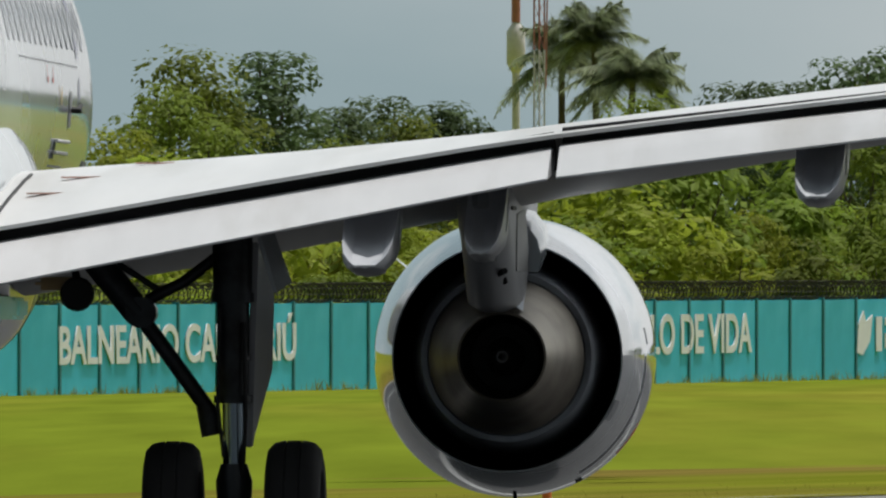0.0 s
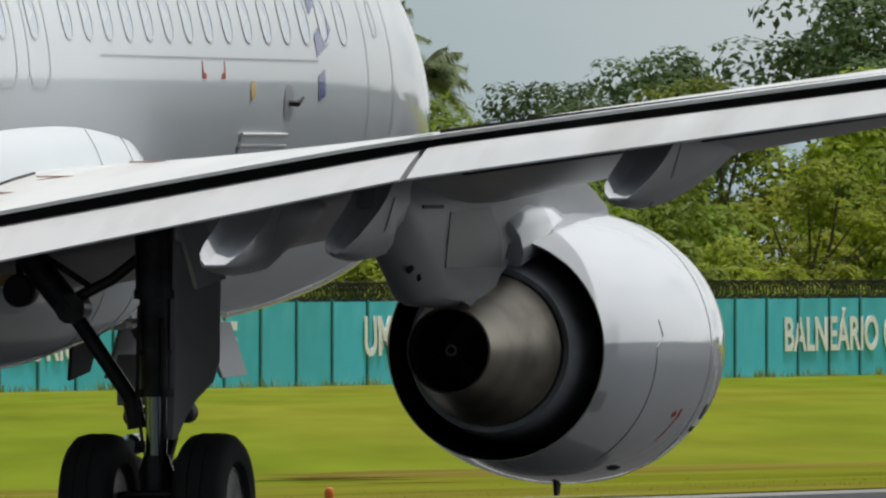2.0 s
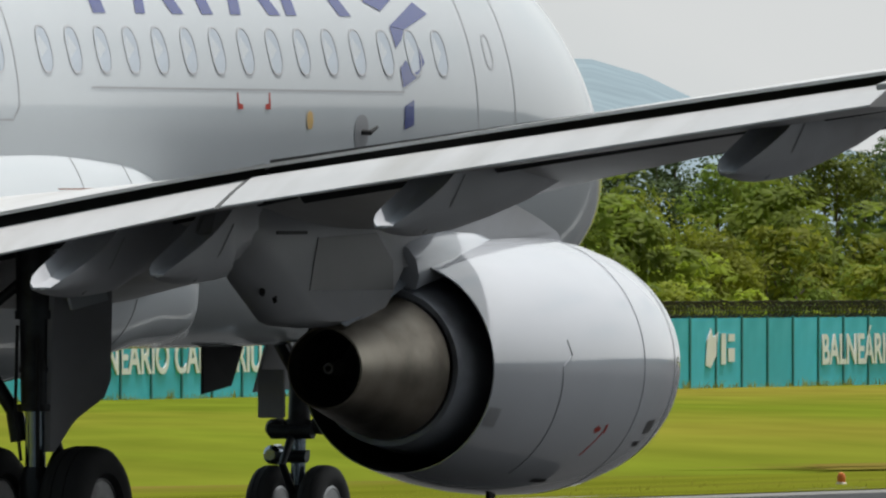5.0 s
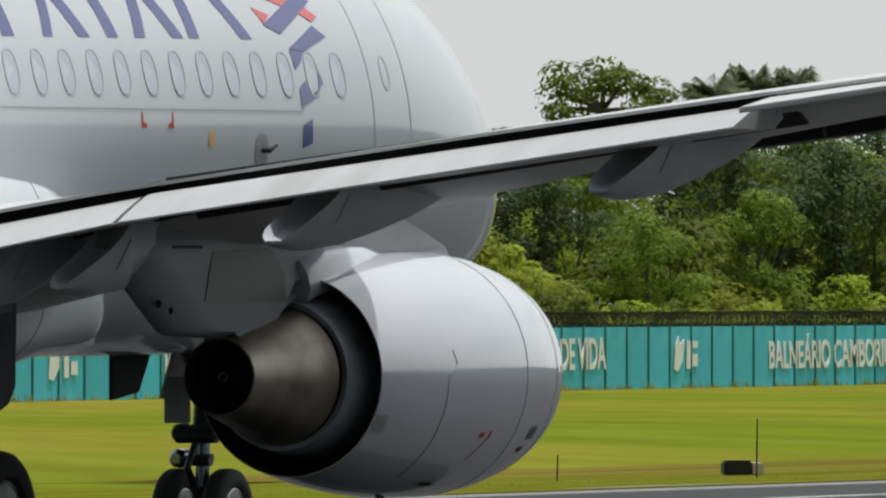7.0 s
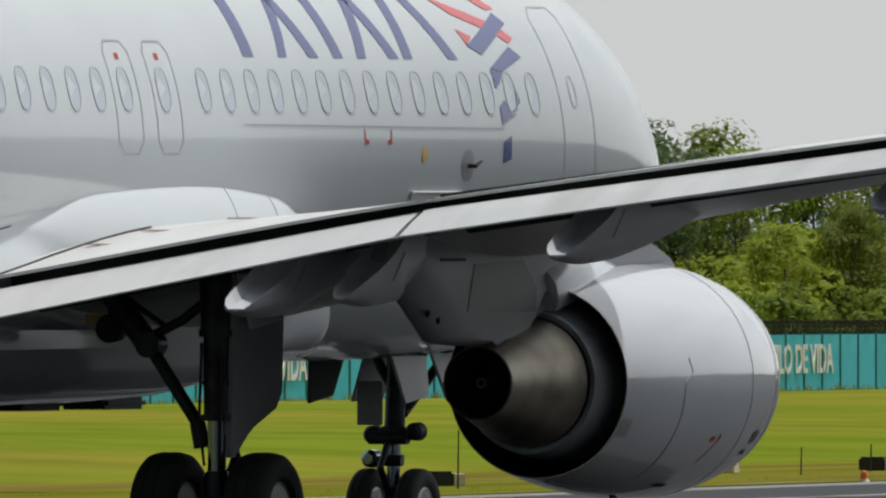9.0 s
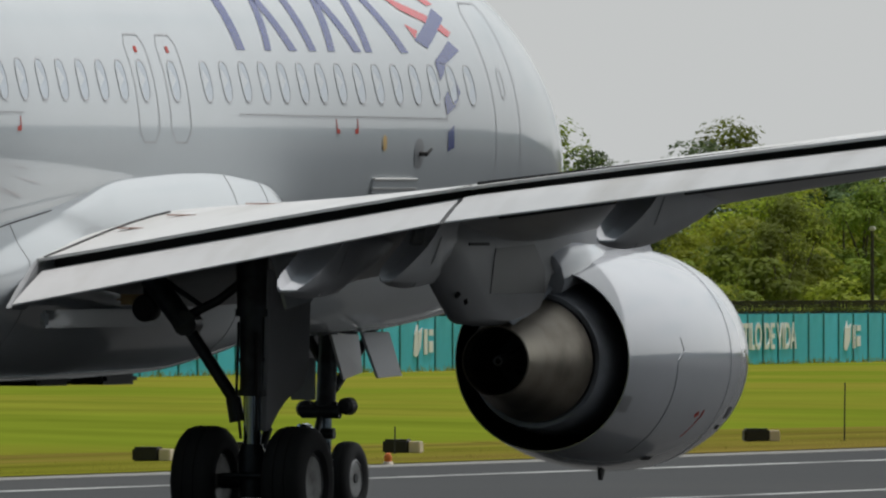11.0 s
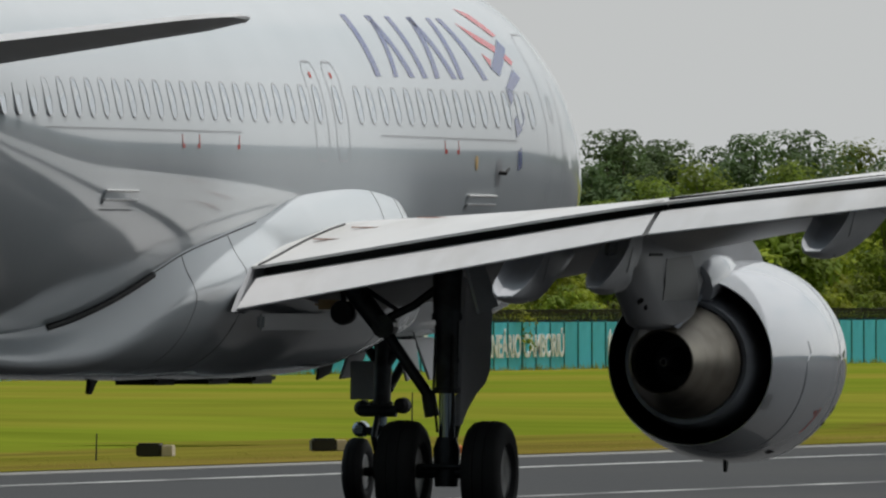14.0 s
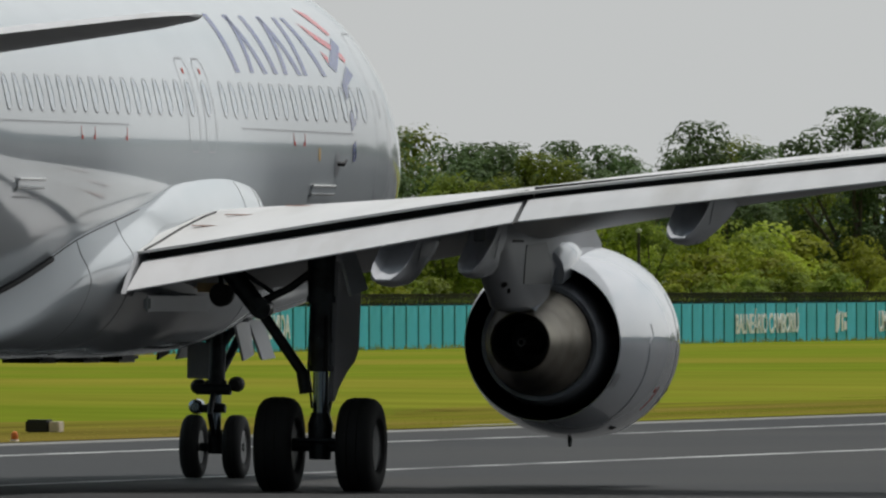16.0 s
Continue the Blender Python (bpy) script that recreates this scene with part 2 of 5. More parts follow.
M = {
    "paint": material("white_paint", (0.65, 0.695, 0.725), 0.09, vary=0.03, scale=0.8, coat=0.15, ior=1.5, bump=0.01, bump_scale=1.6),
    "nacelle": material("nacelle_paint", (0.58, 0.61, 0.66), 0.1, vary=0.03, scale=1.5, coat=1.0, ior=1.7, bump=0.015, bump_scale=2.0),
    "wing": material("wing_paint", (0.66, 0.66, 0.66), 0.4, vary=0.06, scale=1.2, second=(0.5, 0.49, 0.47), second_at=0.62, second_scale=0.5, stretch=(0.4, 2, 1)),
    "flap": material("flap_paint", (0.62, 0.62, 0.63), 0.42, vary=0.05, scale=2.0, second=(0.5, 0.49, 0.48), second_at=0.64, second_scale=0.8, stretch=(0.4, 2, 1)),
    "canoe": material("canoe_paint", (0.56, 0.575, 0.61), 0.35, vary=0.05, scale=2.0, second=(0.42, 0.42, 0.43), second_at=0.62),
    "grey": material("grey_paint", (0.36, 0.37, 0.39), 0.42, vary=0.06, scale=2.0, second=(0.28, 0.28, 0.28), second_at=0.6),
    "panel": material("bare_panel", (0.13, 0.13, 0.13), 0.45, metal=0.4, vary=0.12, scale=3.0),
    # near-black, for dark parts and for sheets that stand in for shade
    "dark": material("dark_parts_and_shade", (0.018, 0.018, 0.019), 0.6, vary=0.1, scale=3.0),
    "seam": material("seam_line", (0.43, 0.44, 0.46), 0.5),
    "exhaust": material("heat_stained_metal", (0.34, 0.305, 0.25), 0.42, metal=0.85, vary=0.16, scale=2.2, second=(0.15, 0.13, 0.105), second_at=0.5, second_scale=1.6),
    "cowl": material("inner_cowl_metal", (0.46, 0.5, 0.56), 0.36, metal=0.3, vary=0.1, scale=3.0, second=(0.12, 0.12, 0.13), second_at=0.6),
    "liner": material("duct_liner", (0.5, 0.55, 0.62), 0.35, metal=0.25, vary=0.06, scale=3.0),
    "tyre": material("tyre_rubber", (0.022, 0.022, 0.023), 0.75, vary=0.2, scale=6.0, bump=0.1, bump_scale=30),
    "rim": material("wheel_rim", (0.42, 0.42, 0.42), 0.35, metal=0.6, vary=0.15, scale=9.0, second=(0.12, 0.11, 0.1), second_at=0.6),
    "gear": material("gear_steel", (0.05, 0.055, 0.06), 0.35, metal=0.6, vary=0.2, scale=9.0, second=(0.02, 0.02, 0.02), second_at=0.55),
    "chrome": material("chrome_piston", (0.35, 0.4, 0.46), 0.16, metal=1.0, vary=0.05, scale=5.0),
    "glass": material("window_pane", (0.5, 0.57, 0.65), 0.05, vary=0.04, scale=5.0, coat=1.0),
    "rubber": material("window_seal", (0.5, 0.515, 0.54), 0.3),
    "navy": material("navy_livery", (0.05, 0.07, 0.27), 0.25, vary=0.05, scale=2.0, coat=0.6),
    "coral": material("coral_livery", (0.75, 0.07, 0.08), 0.25, vary=0.05, scale=2.0, coat=0.6),
    "faded": material("faded_red", (0.6, 0.36, 0.3), 0.5, vary=0.2, scale=9.0),
    "red": material("red_stencil", (0.55, 0.05, 0.03), 0.5, vary=0.2, scale=20.0),
    "amber": material("amber_lens", (0.75, 0.5, 0.18), 0.3, vary=0.05),
    "asphalt": material("asphalt", (0.032, 0.033, 0.035), 0.75, spec=0.2, vary=0.2, scale=0.5, second=(0.045, 0.044, 0.043), second_at=0.55, second_scale=0.05, bump=0.15, bump_scale=14, stretch=(1, 1, 1)),
    "verge": material("worn_verge", (0.2, 0.195, 0.18), 0.8, vary=0.2, scale=1.5),
    "line": material("runway_marking", (0.4, 0.41, 0.4), 0.6, vary=0.15, scale=2.0, second=(0.09, 0.09, 0.09), second_at=0.52, second_scale=0.35),
    "grass": material("mown_grass", (0.15, 0.19, 0.018), 1.0, vary=0.2, scale=0.5, second=(0.225, 0.205, 0.03), second_at=0.54, second_scale=0.045, bump=0.5, bump_scale=6, spec=0.0, stretch=(1, 0.04, 1)),
    "dry": material("dry_grass", (0.17, 0.135, 0.03), 1.0, vary=0.3, scale=0.5, second=(0.14, 0.155, 0.015), second_at=0.5, second_scale=0.12, spec=0.0, rot=22, stretch=(1, 0.12, 1)),
    "blade": material("grass_blades", (0.3, 0.28, 0.05), 0.9, spec=0.0, vary=0.2, scale=0.08, island=0.25, thin=0.5),
    "wall": material("turquoise_wall_paint", (0.06, 0.5, 0.63), 0.7, spec=0.2, vary=0.1, scale=0.6, second=(0.11, 0.56, 0.68), second_at=0.58, second_scale=0.3, per_object=0.12),
    "post": material("wall_post", (0.03, 0.2, 0.23), 0.8, vary=0.2, scale=1.5),
    "letter": material("white_lettering", (0.82, 0.83, 0.82), 0.7, vary=0.06, scale=1.0),
    "wire": material("rusty_wire", (0.07, 0.06, 0.05), 0.8, vary=0.2, scale=3.0),
    "bark": material("bark", (0.12, 0.1, 0.08), 0.9, vary=0.3, scale=2.0, bump=0.4, bump_scale=8),
    "leaf_a": material("leaf_yellow_green", (0.29, 0.33, 0.035), 0.6, spec=0.15, thin=0.45, vary=0.45, scale=0.55, island=0.1, per_object=0.3),
    "leaf_b": material("leaf_mid_green", (0.19, 0.24, 0.035), 0.6, spec=0.15, thin=0.45, vary=0.45, scale=0.55, island=0.1, per_object=0.3),
    "leaf_c": material("leaf_dark_green", (0.095, 0.14, 0.055), 0.6, spec=0.15, thin=0.35, vary=0.4, scale=0.55, island=0.1, per_object=0.25),
    "palm": material("palm_leaf", (0.27, 0.31, 0.17), 0.5, spec=0.2, thin=0.5, vary=0.2, scale=0.5, island=0.4),
    "fine": material("fine_seam", (0.5, 0.525, 0.565), 0.4),
    # far hill forest, lightened and blued: the air's haze is in the colour
    "haze": material("haze_tinted_hill", (0.27, 0.34, 0.38), 0.9, vary=0.15, scale=0.05, spec=0.0),
    "hill": material("far_hill_forest", (0.06, 0.085, 0.1), 0.9, spec=0.0, vary=0.3, scale=0.05),
    "mast_red": material("mast_red", (0.5, 0.2, 0.15), 0.6, vary=0.1),
    "mast_white": material("mast_white", (0.75, 0.72, 0.7), 0.6, vary=0.1),
    "box": material("black_box", (0.03, 0.03, 0.032), 0.5, vary=0.1),
    "cream": material("cream_cap", (0.8, 0.7, 0.58), 0.5, vary=0.1),
    "orange": material("orange_marker", (0.75, 0.2, 0.04), 0.5, vary=0.1),
    "concrete": material("concrete", (0.3, 0.3, 0.29), 0.8, vary=0.15, scale=1.0),
}
# amber base colour in place of a lamp's glow; it emits nothing
glow = material("lamp_glow_amber", (0.8, 0.6, 0.3), 0.3)
M["lamp"] = glow


# ---- mesh helpers ----
def mesh_of(name, verts, faces, mat, smooth=True):
    me = bpy.data.meshes.new(name)
    me.from_pydata([tuple(v) for v in verts], [], faces)
    me.materials.append(mat)
    if smooth:
        me.polygons.foreach_set("use_smooth", [True] * len(me.polygons))
    me.update()
    return me


def part(name, me, parent=None, label="", m=None):
    """Links a mesh (or a bmesh turned into one) as one object under a thing or a part."""
    ob = new(name, me)
    if parent:
        ob.parent = parent
    if m is not None:
        ob.matrix_basis = m
    if label:
        tagged(ob, label)
    return ob


def bm_mesh(name, bm, mat, smooth=False, angle=35):
    me = bpy.data.meshes.new(name)
    bm.normal_update()
    if smooth:
        for e in bm.edges:
            e.smooth = len(e.link_faces) != 2 or e.calc_face_angle(0) < radians(angle)
        for fc in bm.faces:
            fc.smooth = True
    bm.to_mesh(me)
    bm.free()
    me.materials.append(mat)
    return me


def loft(name, rings, mat, closed=True, caps=(True, True), smooth=True):
    n = len(rings[0])
    verts = [v for r in rings for v in r]
    faces = []
    for i in range(len(rings) - 1):
        for j in range(n if closed else n - 1):
            k = (j + 1) % n
            faces.append((i * n + j, i * n + k, (i + 1) * n + k, (i + 1) * n + j))
    if caps[0]:
        faces.append(tuple(range(n - 1, -1, -1)))
    if caps[1]:
        faces.append(tuple((len(rings) - 1) * n + j for j in range(n)))
    me = bpy.data.meshes.new(name)
    me.from_pydata([tuple(v) for v in verts], [], faces)
    bm = bmesh.new()
    bm.from_mesh(me)
    bpy.data.meshes.remove(me)
    bmesh.ops.recalc_face_normals(bm, faces=bm.faces)
    return bm_mesh(name, bm, mat, smooth)


def revolve(name, profile, mat, seg=72, smooth=True):
    """profile: (x along the axis, radius)."""
    rings = [[(x, r * math.cos(2 * math.pi * j / seg), r * math.sin(2 * math.pi * j / seg)) for j in range(seg)] for x, r in profile]
    return loft(name, rings, mat, True, (False, False), smooth)


def tube(name, points, radius, mat, seg=10):
    """A round bar along points, radius one number or one a point."""
    pts = [Vector(p) for p in points]
    rad = radius if isinstance(radius, (list, tuple)) else [radius] * len(pts)
    rings = []
    for i, p in enumerate(pts):
        d = (pts[min(i + 1, len(pts) - 1)] - pts[max(i - 1, 0)]).normalized()
        u = d.orthogonal().normalized()
        w = d.cross(u)
        if rings and u.dot(last) < 0:
            u, w = -u, -w
        last = u
        rings.append([p + rad[i] * (math.cos(2 * math.pi * j / seg) * u + math.sin(2 * math.pi * j / seg) * w) for j in range(seg)])
    return loft(name, rings, mat)


def box(name, size, mat, bevel=0.01, at=(0, 0, 0), m=None):
    bm = bmesh.new()
    bmesh.ops.create_cube(bm, size=1)
    for v in bm.verts:
        v.co = Vector((v.co.x * size[0], v.co.y * size[1], v.co.z * size[2]))
    if bevel:
        bmesh.ops.bevel(bm, geom=bm.edges[:], offset=bevel, segments=2, affect="EDGES")
    if m is not None:
        bm.transform(m)
    bmesh.ops.translate(bm, verts=bm.verts, vec=at)
    return bm_mesh(name, bm, mat)


def slab(name, outline, thick, mat, bevel=0.01):
    """outline: 3D points of one flat face; thick: the vector by which it is extruded."""
    bm = bmesh.new()
    t = Vector(thick)
    a = [bm.verts.new(Vector(p) - t / 2) for p in outline]
    b = [bm.verts.new(Vector(p) + t / 2) for p in outline]
    bm.faces.new(a)
    bm.faces.new(b[::-1])
    for i in range(len(a)):
        k = (i + 1) % len(a)
        bm.faces.new((a[k], a[i], b[i], b[k]))
    bmesh.ops.recalc_face_normals(bm, faces=bm.faces)
    if bevel:
        bmesh.ops.bevel(bm, geom=bm.edges[:], offset=bevel, segments=2, affect="EDGES")
    return bm_mesh(name, bm, mat, True)


def lerp(a, b, t):
    return a + (b - a) * t


def table(rows, x):
    """Smooth interpolation in rows of (x, values...), x rising."""
    xs = [r[0] for r in rows]
    out = []
    for c in range(1, len(rows[0])):
        ys = [r[c] for r in rows]
        i = max(0, min(len(xs) - 2, sum(1 for q in xs if q <= x) - 1))
        h = xs[i + 1] - xs[i]
        t = min(1.0, max(0.0, (x - xs[i]) / h))
        sl = [(ys[k + 1] - ys[k]) / (xs[k + 1] - xs[k]) for k in range(len(xs) - 1)]

        def tan(k):
            if k == 0:
                return sl[0]
            if k == len(xs) - 1:
                return sl[-1]
            return 0.0 if sl[k - 1] * sl[k] <= 0 else 2 * sl[k - 1] * sl[k] / (sl[k - 1] + sl[k])

        m0, m1 = tan(i) * h, tan(i + 1) * h
        t2, t3 = t * t, t * t * t
        out.append((2 * t3 - 3 * t2 + 1) * ys[i] + (t3 - 2 * t2 + t) * m0 + (-2 * t3 + 3 * t2) * ys[i + 1] + (t3 - t2) * m1)
    return out

# ---- ground: one sheet; runway, verge, grass down to the wall ----
RUN = radians(22.0)
RD, RN = Vector((math.sin(RUN), math.cos(RUN), 0)), Vector((-math.cos(RUN), math.sin(RUN), 0))
EDGE = 81.5  # the runway's far edge, metres from the camera's line along it
WAL = radians(18.3)
WD, WN, WOFF = Vector((math.sin(WAL), math.cos(WAL), 0)), Vector((-math.cos(WAL), math.sin(WAL), 0)), 251.0


def wall_foot(u):
    d = math.hypot(u, WOFF)
    return -3.25 - (d - 850) * 0.002


def ground_drop(u):
    """How far the grass lies below the wall's datum, most at its near end."""
    return 0.4 * min(1.05, max(0, (1450 - u) / 690))


def wall_point(u, back=0.0, z=0.0):
    p = WD * u + WN * (WOFF + back)
    return Vector((p.x, p.y, wall_foot(u) + z))


def on_runway(along, across, z=-0.04):
    p = RD * along + RN * across
    return Vector((p.x, p.y, z))


def ground_point(along, q):
    """q: 0 at the runway's edge, 1 at the wall, beyond 1 the land behind it."""
    a = RD * along + RN * EDGE
    # where the line across the runway meets the wall
    k = (WOFF - WN.dot(a)) / WN.dot(RN)
    b = a + RN * k
    u = WD.dot(b)
    zf = wall_foot(max(200, min(2500, u)))
    if q <= 1:
        p = a.lerp(b, q)
        return Vector((p.x, p.y, lerp(-0.06, zf - ground_drop(u), q)))
    p = b + RN * (q - 1) * 1000
    return Vector((p.x, p.y, zf))


def build_ground():
    alongs = [-3000, -1500, -600, -200, 0] + [60 + 25 * i for i in range(70)] + [2000, 2600, 3500, 5000]
    qs = [0, 0.004, 0.01, 0.02, 0.04, 0.07, 0.1, 0.15, 0.2, 0.3, 0.4, 0.5, 0.6, 0.7, 0.8, 0.9, 1.0, 1.03, 1.1, 1.5, 3, 5]
    pre = [-4000, -1500, -600, -300, -150, -60, -20]  # the camera's side of the runway
    verts, faces = [], []
    cols = []
    for al in alongs:
        col = [on_runway(al, EDGE + p, -0.06) for p in pre] + [ground_point(al, q) for q in qs]
        cols.append(col)
    n = len(cols[0])
    for i, col in enumerate(cols):
        for j, v in enumerate(col):
            if 8 < j < n - 5:
                v.z += 0.02 * noise.noise(Vector((v.x * 0.05, v.y * 0.05, 0)))
            verts.append(v)
    for i in range(len(cols) - 1):
        for j in range(n - 1):
            faces.append((i * n + j, i * n + j + 1, (i + 1) * n + j + 1, (i + 1) * n + j))
    g = part("ground", mesh_of("ground", verts, faces, M["grass"]))
    tagged(g, "mown yellow-green airfield grass sloping to the wall", "grass", kind="structure")
    if g.data.polygons[0].normal.z < 0:
        g.data.flip_normals()

    def strip(name, s0, s1, z, mat, label, cat, wob=0.0, a0=-1500, a1=3000, step=40, kind="structure"):
        vs, fs = [], []
        k = int((a1 - a0) / step)
        for i in range(k + 1):
            al = a0 + i * step
            w = wob * noise.noise(Vector((al * 0.11, s1, 0)))
            vs += [on_runway(al, s0, z), on_runway(al, s1 + w, z)]
            if i:
                fs.append((2 * i - 2, 2 * i, 2 * i + 1, 2 * i - 1))
        ob = part(name, mesh_of(name, vs, fs, mat, False))
        if ob.data.polygons[0].normal.z < 0:
            ob.data.flip_normals()
        return tagged(ob, label, cat, kind=kind)

    strip("road", -900, EDGE, -0.04, M["asphalt"], "dark grey worn asphalt of runway and apron", "runway", step=4500)
    strip("verge", EDGE - 0.9, EDGE + 0.6, -0.036, M["verge"], "pale worn concrete strip along the runway edge", "kerb", wob=0.9, a0=100, a1=700, step=0.8)
    strip("runway_line", 68.1, 68.5, -0.034, M["line"], "worn white painted line on the runway", "marking", wob=0.1, a0=50, a1=1500, step=5)
    # this edge line also paints in the bright reflection streaks on the asphalt
    strip("runway_line", 76.9, 77.3, -0.034, M["line"], "worn white edge line on the runway, also painting in reflection streaks", "marking", wob=0.1, a0=50, a1=1500, step=5)


def dry_strip():
    """Sun-bleached grass with an uneven border along the runway."""
    verts, faces = [], []
    k = 700
    for i in range(k + 1):
        al = 120 + i * 0.7
        w = 0.075 + 0.045 * noise.noise(Vector((al * 0.05, 2, 0))) + 0.03 * noise.noise(Vector((al * 0.6, 7, 0)))
        for q in (0.0, w * 0.5, w):
            p = ground_point(al, q)
            verts.append((p.x, p.y, p.z + 0.035))
        if i:
            for j in range(2):
                a = 3 * i + j
                faces.append((a - 3, a, a + 1, a - 2))
    ob = part("dry_verge", mesh_of("dry_verge", verts, faces, M["dry"], False))
    if ob.data.polygons[0].normal.z < 0:
        ob.data.flip_normals()
    tagged(ob, "sun-bleached brownish grass beside the runway", "grass", kind="structure")


build_ground()
dry_strip()

# ---- the airliner; in its own space x forward, y to port, z up, the main wheels' axle over the origin ----
airliner = tagged(new("airliner"), "white twin-engined airliner with navy lettering and flaps lowered", "airplane")
airliner.empty_display_size = 0.5


def S(a, r, z):
    """A point from metres ahead of the main wheels, metres to starboard, and height."""
    return Vector((a, -r, z))


FUS = [  # station, top, bottom, half width
    (-19.86, 5.15, 4.95, 0.14), (-18.5, 5.5, 4.7, 0.5), (-15.5, 5.75, 3.9, 1.15), (-12.5, 5.86, 3.0, 1.65), (-9.5, 5.9, 2.2, 1.9), (-6.5, 5.9, 1.8, 1.975),
    (-3.0, 5.9, 1.76, 1.975), (10.6, 5.9, 1.76, 1.975), (11.8, 5.88, 1.77, 1.965), (13.0, 5.8, 1.8, 1.92), (14.0, 5.62, 1.86, 1.82), (15.0, 5.3, 1.95, 1.64),
    (16.0, 4.75, 2.1, 1.32), (16.8, 4.1, 2.32, 0.92), (17.4, 3.6, 2.6, 0.5), (17.71, 3.1, 3.0, 0.06)]


def fus_point(a, ang):
    """ang: 0 at starboard, rising to the top."""
    top, bot, hw = table(FUS, a)
    zc = top - (top - bot) * 0.525
    c, s = math.cos(ang), math.sin(ang)
    return S(a, hw * c, zc + (top - zc) * s if s > 0 else zc + (zc - bot) * s)


def fus_at(a, z, out=0.0):
    """The point on the starboard side at height z, with the outward normal."""
    top, bot, hw = table(FUS, a)
    zc = top - (top - bot) * 0.525
    s = (z - zc) / ((top - zc) if z > zc else (zc - bot))
    ang = math.asin(max(-1, min(1, s)))
    p = fus_point(a, ang)
    n = (fus_point(a, ang + 0.01) - fus_point(a, ang - 0.01)).cross(fus_point(a + 0.01, ang) - fus_point(a - 0.01, ang)).normalized()
    if n.y > 0:
        n = -n
    return p + n * out, n


def side_patch(name, pts, mat, out=0.004, sub=6):
    """A painted shape laid on the starboard side; pts: (a, z) outline, filled row by row."""
    # clip the outline into rows of equal height, each a strip of quads that follows the skin
    zs = sorted({p[1] for p in pts})
    z0, z1 = zs[0], zs[-1]
    rows = max(2, int((z1 - z0) / 0.05))
    cuts = sorted(set([lerp(z0, z1, i / rows) for i in range(rows + 1)] + zs))
    verts, faces = [], []
    for lo, hi in zip(cuts, cuts[1:]):
        if hi - lo < 1e-5:
            continue
        ends = []
        for zz in (lo + 1e-6, hi - 1e-6):
            xs = []
            for (xa, za), (xb, zb) in zip(pts, pts[1:] + pts[:1]):
                if (za <= zz) != (zb <= zz):
                    xs.append(xa + (xb - xa) * (zz - za) / (zb - za))
            ends.append(sorted(xs))
        if len(ends[0]) != len(ends[1]):
            continue
        for k in range(0, len(ends[0]) - 1, 2):
            i = len(verts)
            verts += [fus_at(ends[0][k], lo, out)[0], fus_at(ends[0][k + 1], lo, out)[0], fus_at(ends[1][k + 1], hi, out)[0], fus_at(ends[1][k], hi, out)[0]]
            faces.append((i, i + 1, i + 2, i + 3))
    return mesh_of(name, verts, faces, mat)


def side_line(name, pts, width, mat, out=0.003, close=False):
    """A thin seam that follows the starboard skin."""
    path = []
    ring = pts + pts[:1] if close else pts
    for (xa, za), (xb, zb) in zip(ring, ring[1:]):
        k = max(2, int(math.hypot(xb - xa, zb - za) / 0.12))
        path += [(lerp(xa, xb, i / k), lerp(za, zb, i / k)) for i in range(k)]
    path.append(ring[-1])
    verts, faces = [], []
    for i, (x, z) in enumerate(path):
        x2, z2 = path[min(i + 1, len(path) - 1)]
        x1, z1 = path[max(i - 1, 0)]
        d = math.hypot(x2 - x1, z2 - z1) or 1
        nx, nz = -(z2 - z1) / d * width / 2, (x2 - x1) / d * width / 2
        verts += [fus_at(x + nx, z + nz, out)[0], fus_at(x - nx, z - nz, out)[0]]
        if i:
            faces.append((2 * i - 2, 2 * i - 1, 2 * i + 1, 2 * i))
    return mesh_of(name, verts, faces, mat)


def oval(cx, cz, w, h, k=24):
    return [(cx + w / 2 * math.copysign(abs(math.cos(t)) ** 0.8, math.cos(t)), cz + h / 2 * math.copysign(abs(math.sin(t)) ** 0.8, math.sin(t)))
            for t in [2 * math.pi * i / k for i in range(k)]]


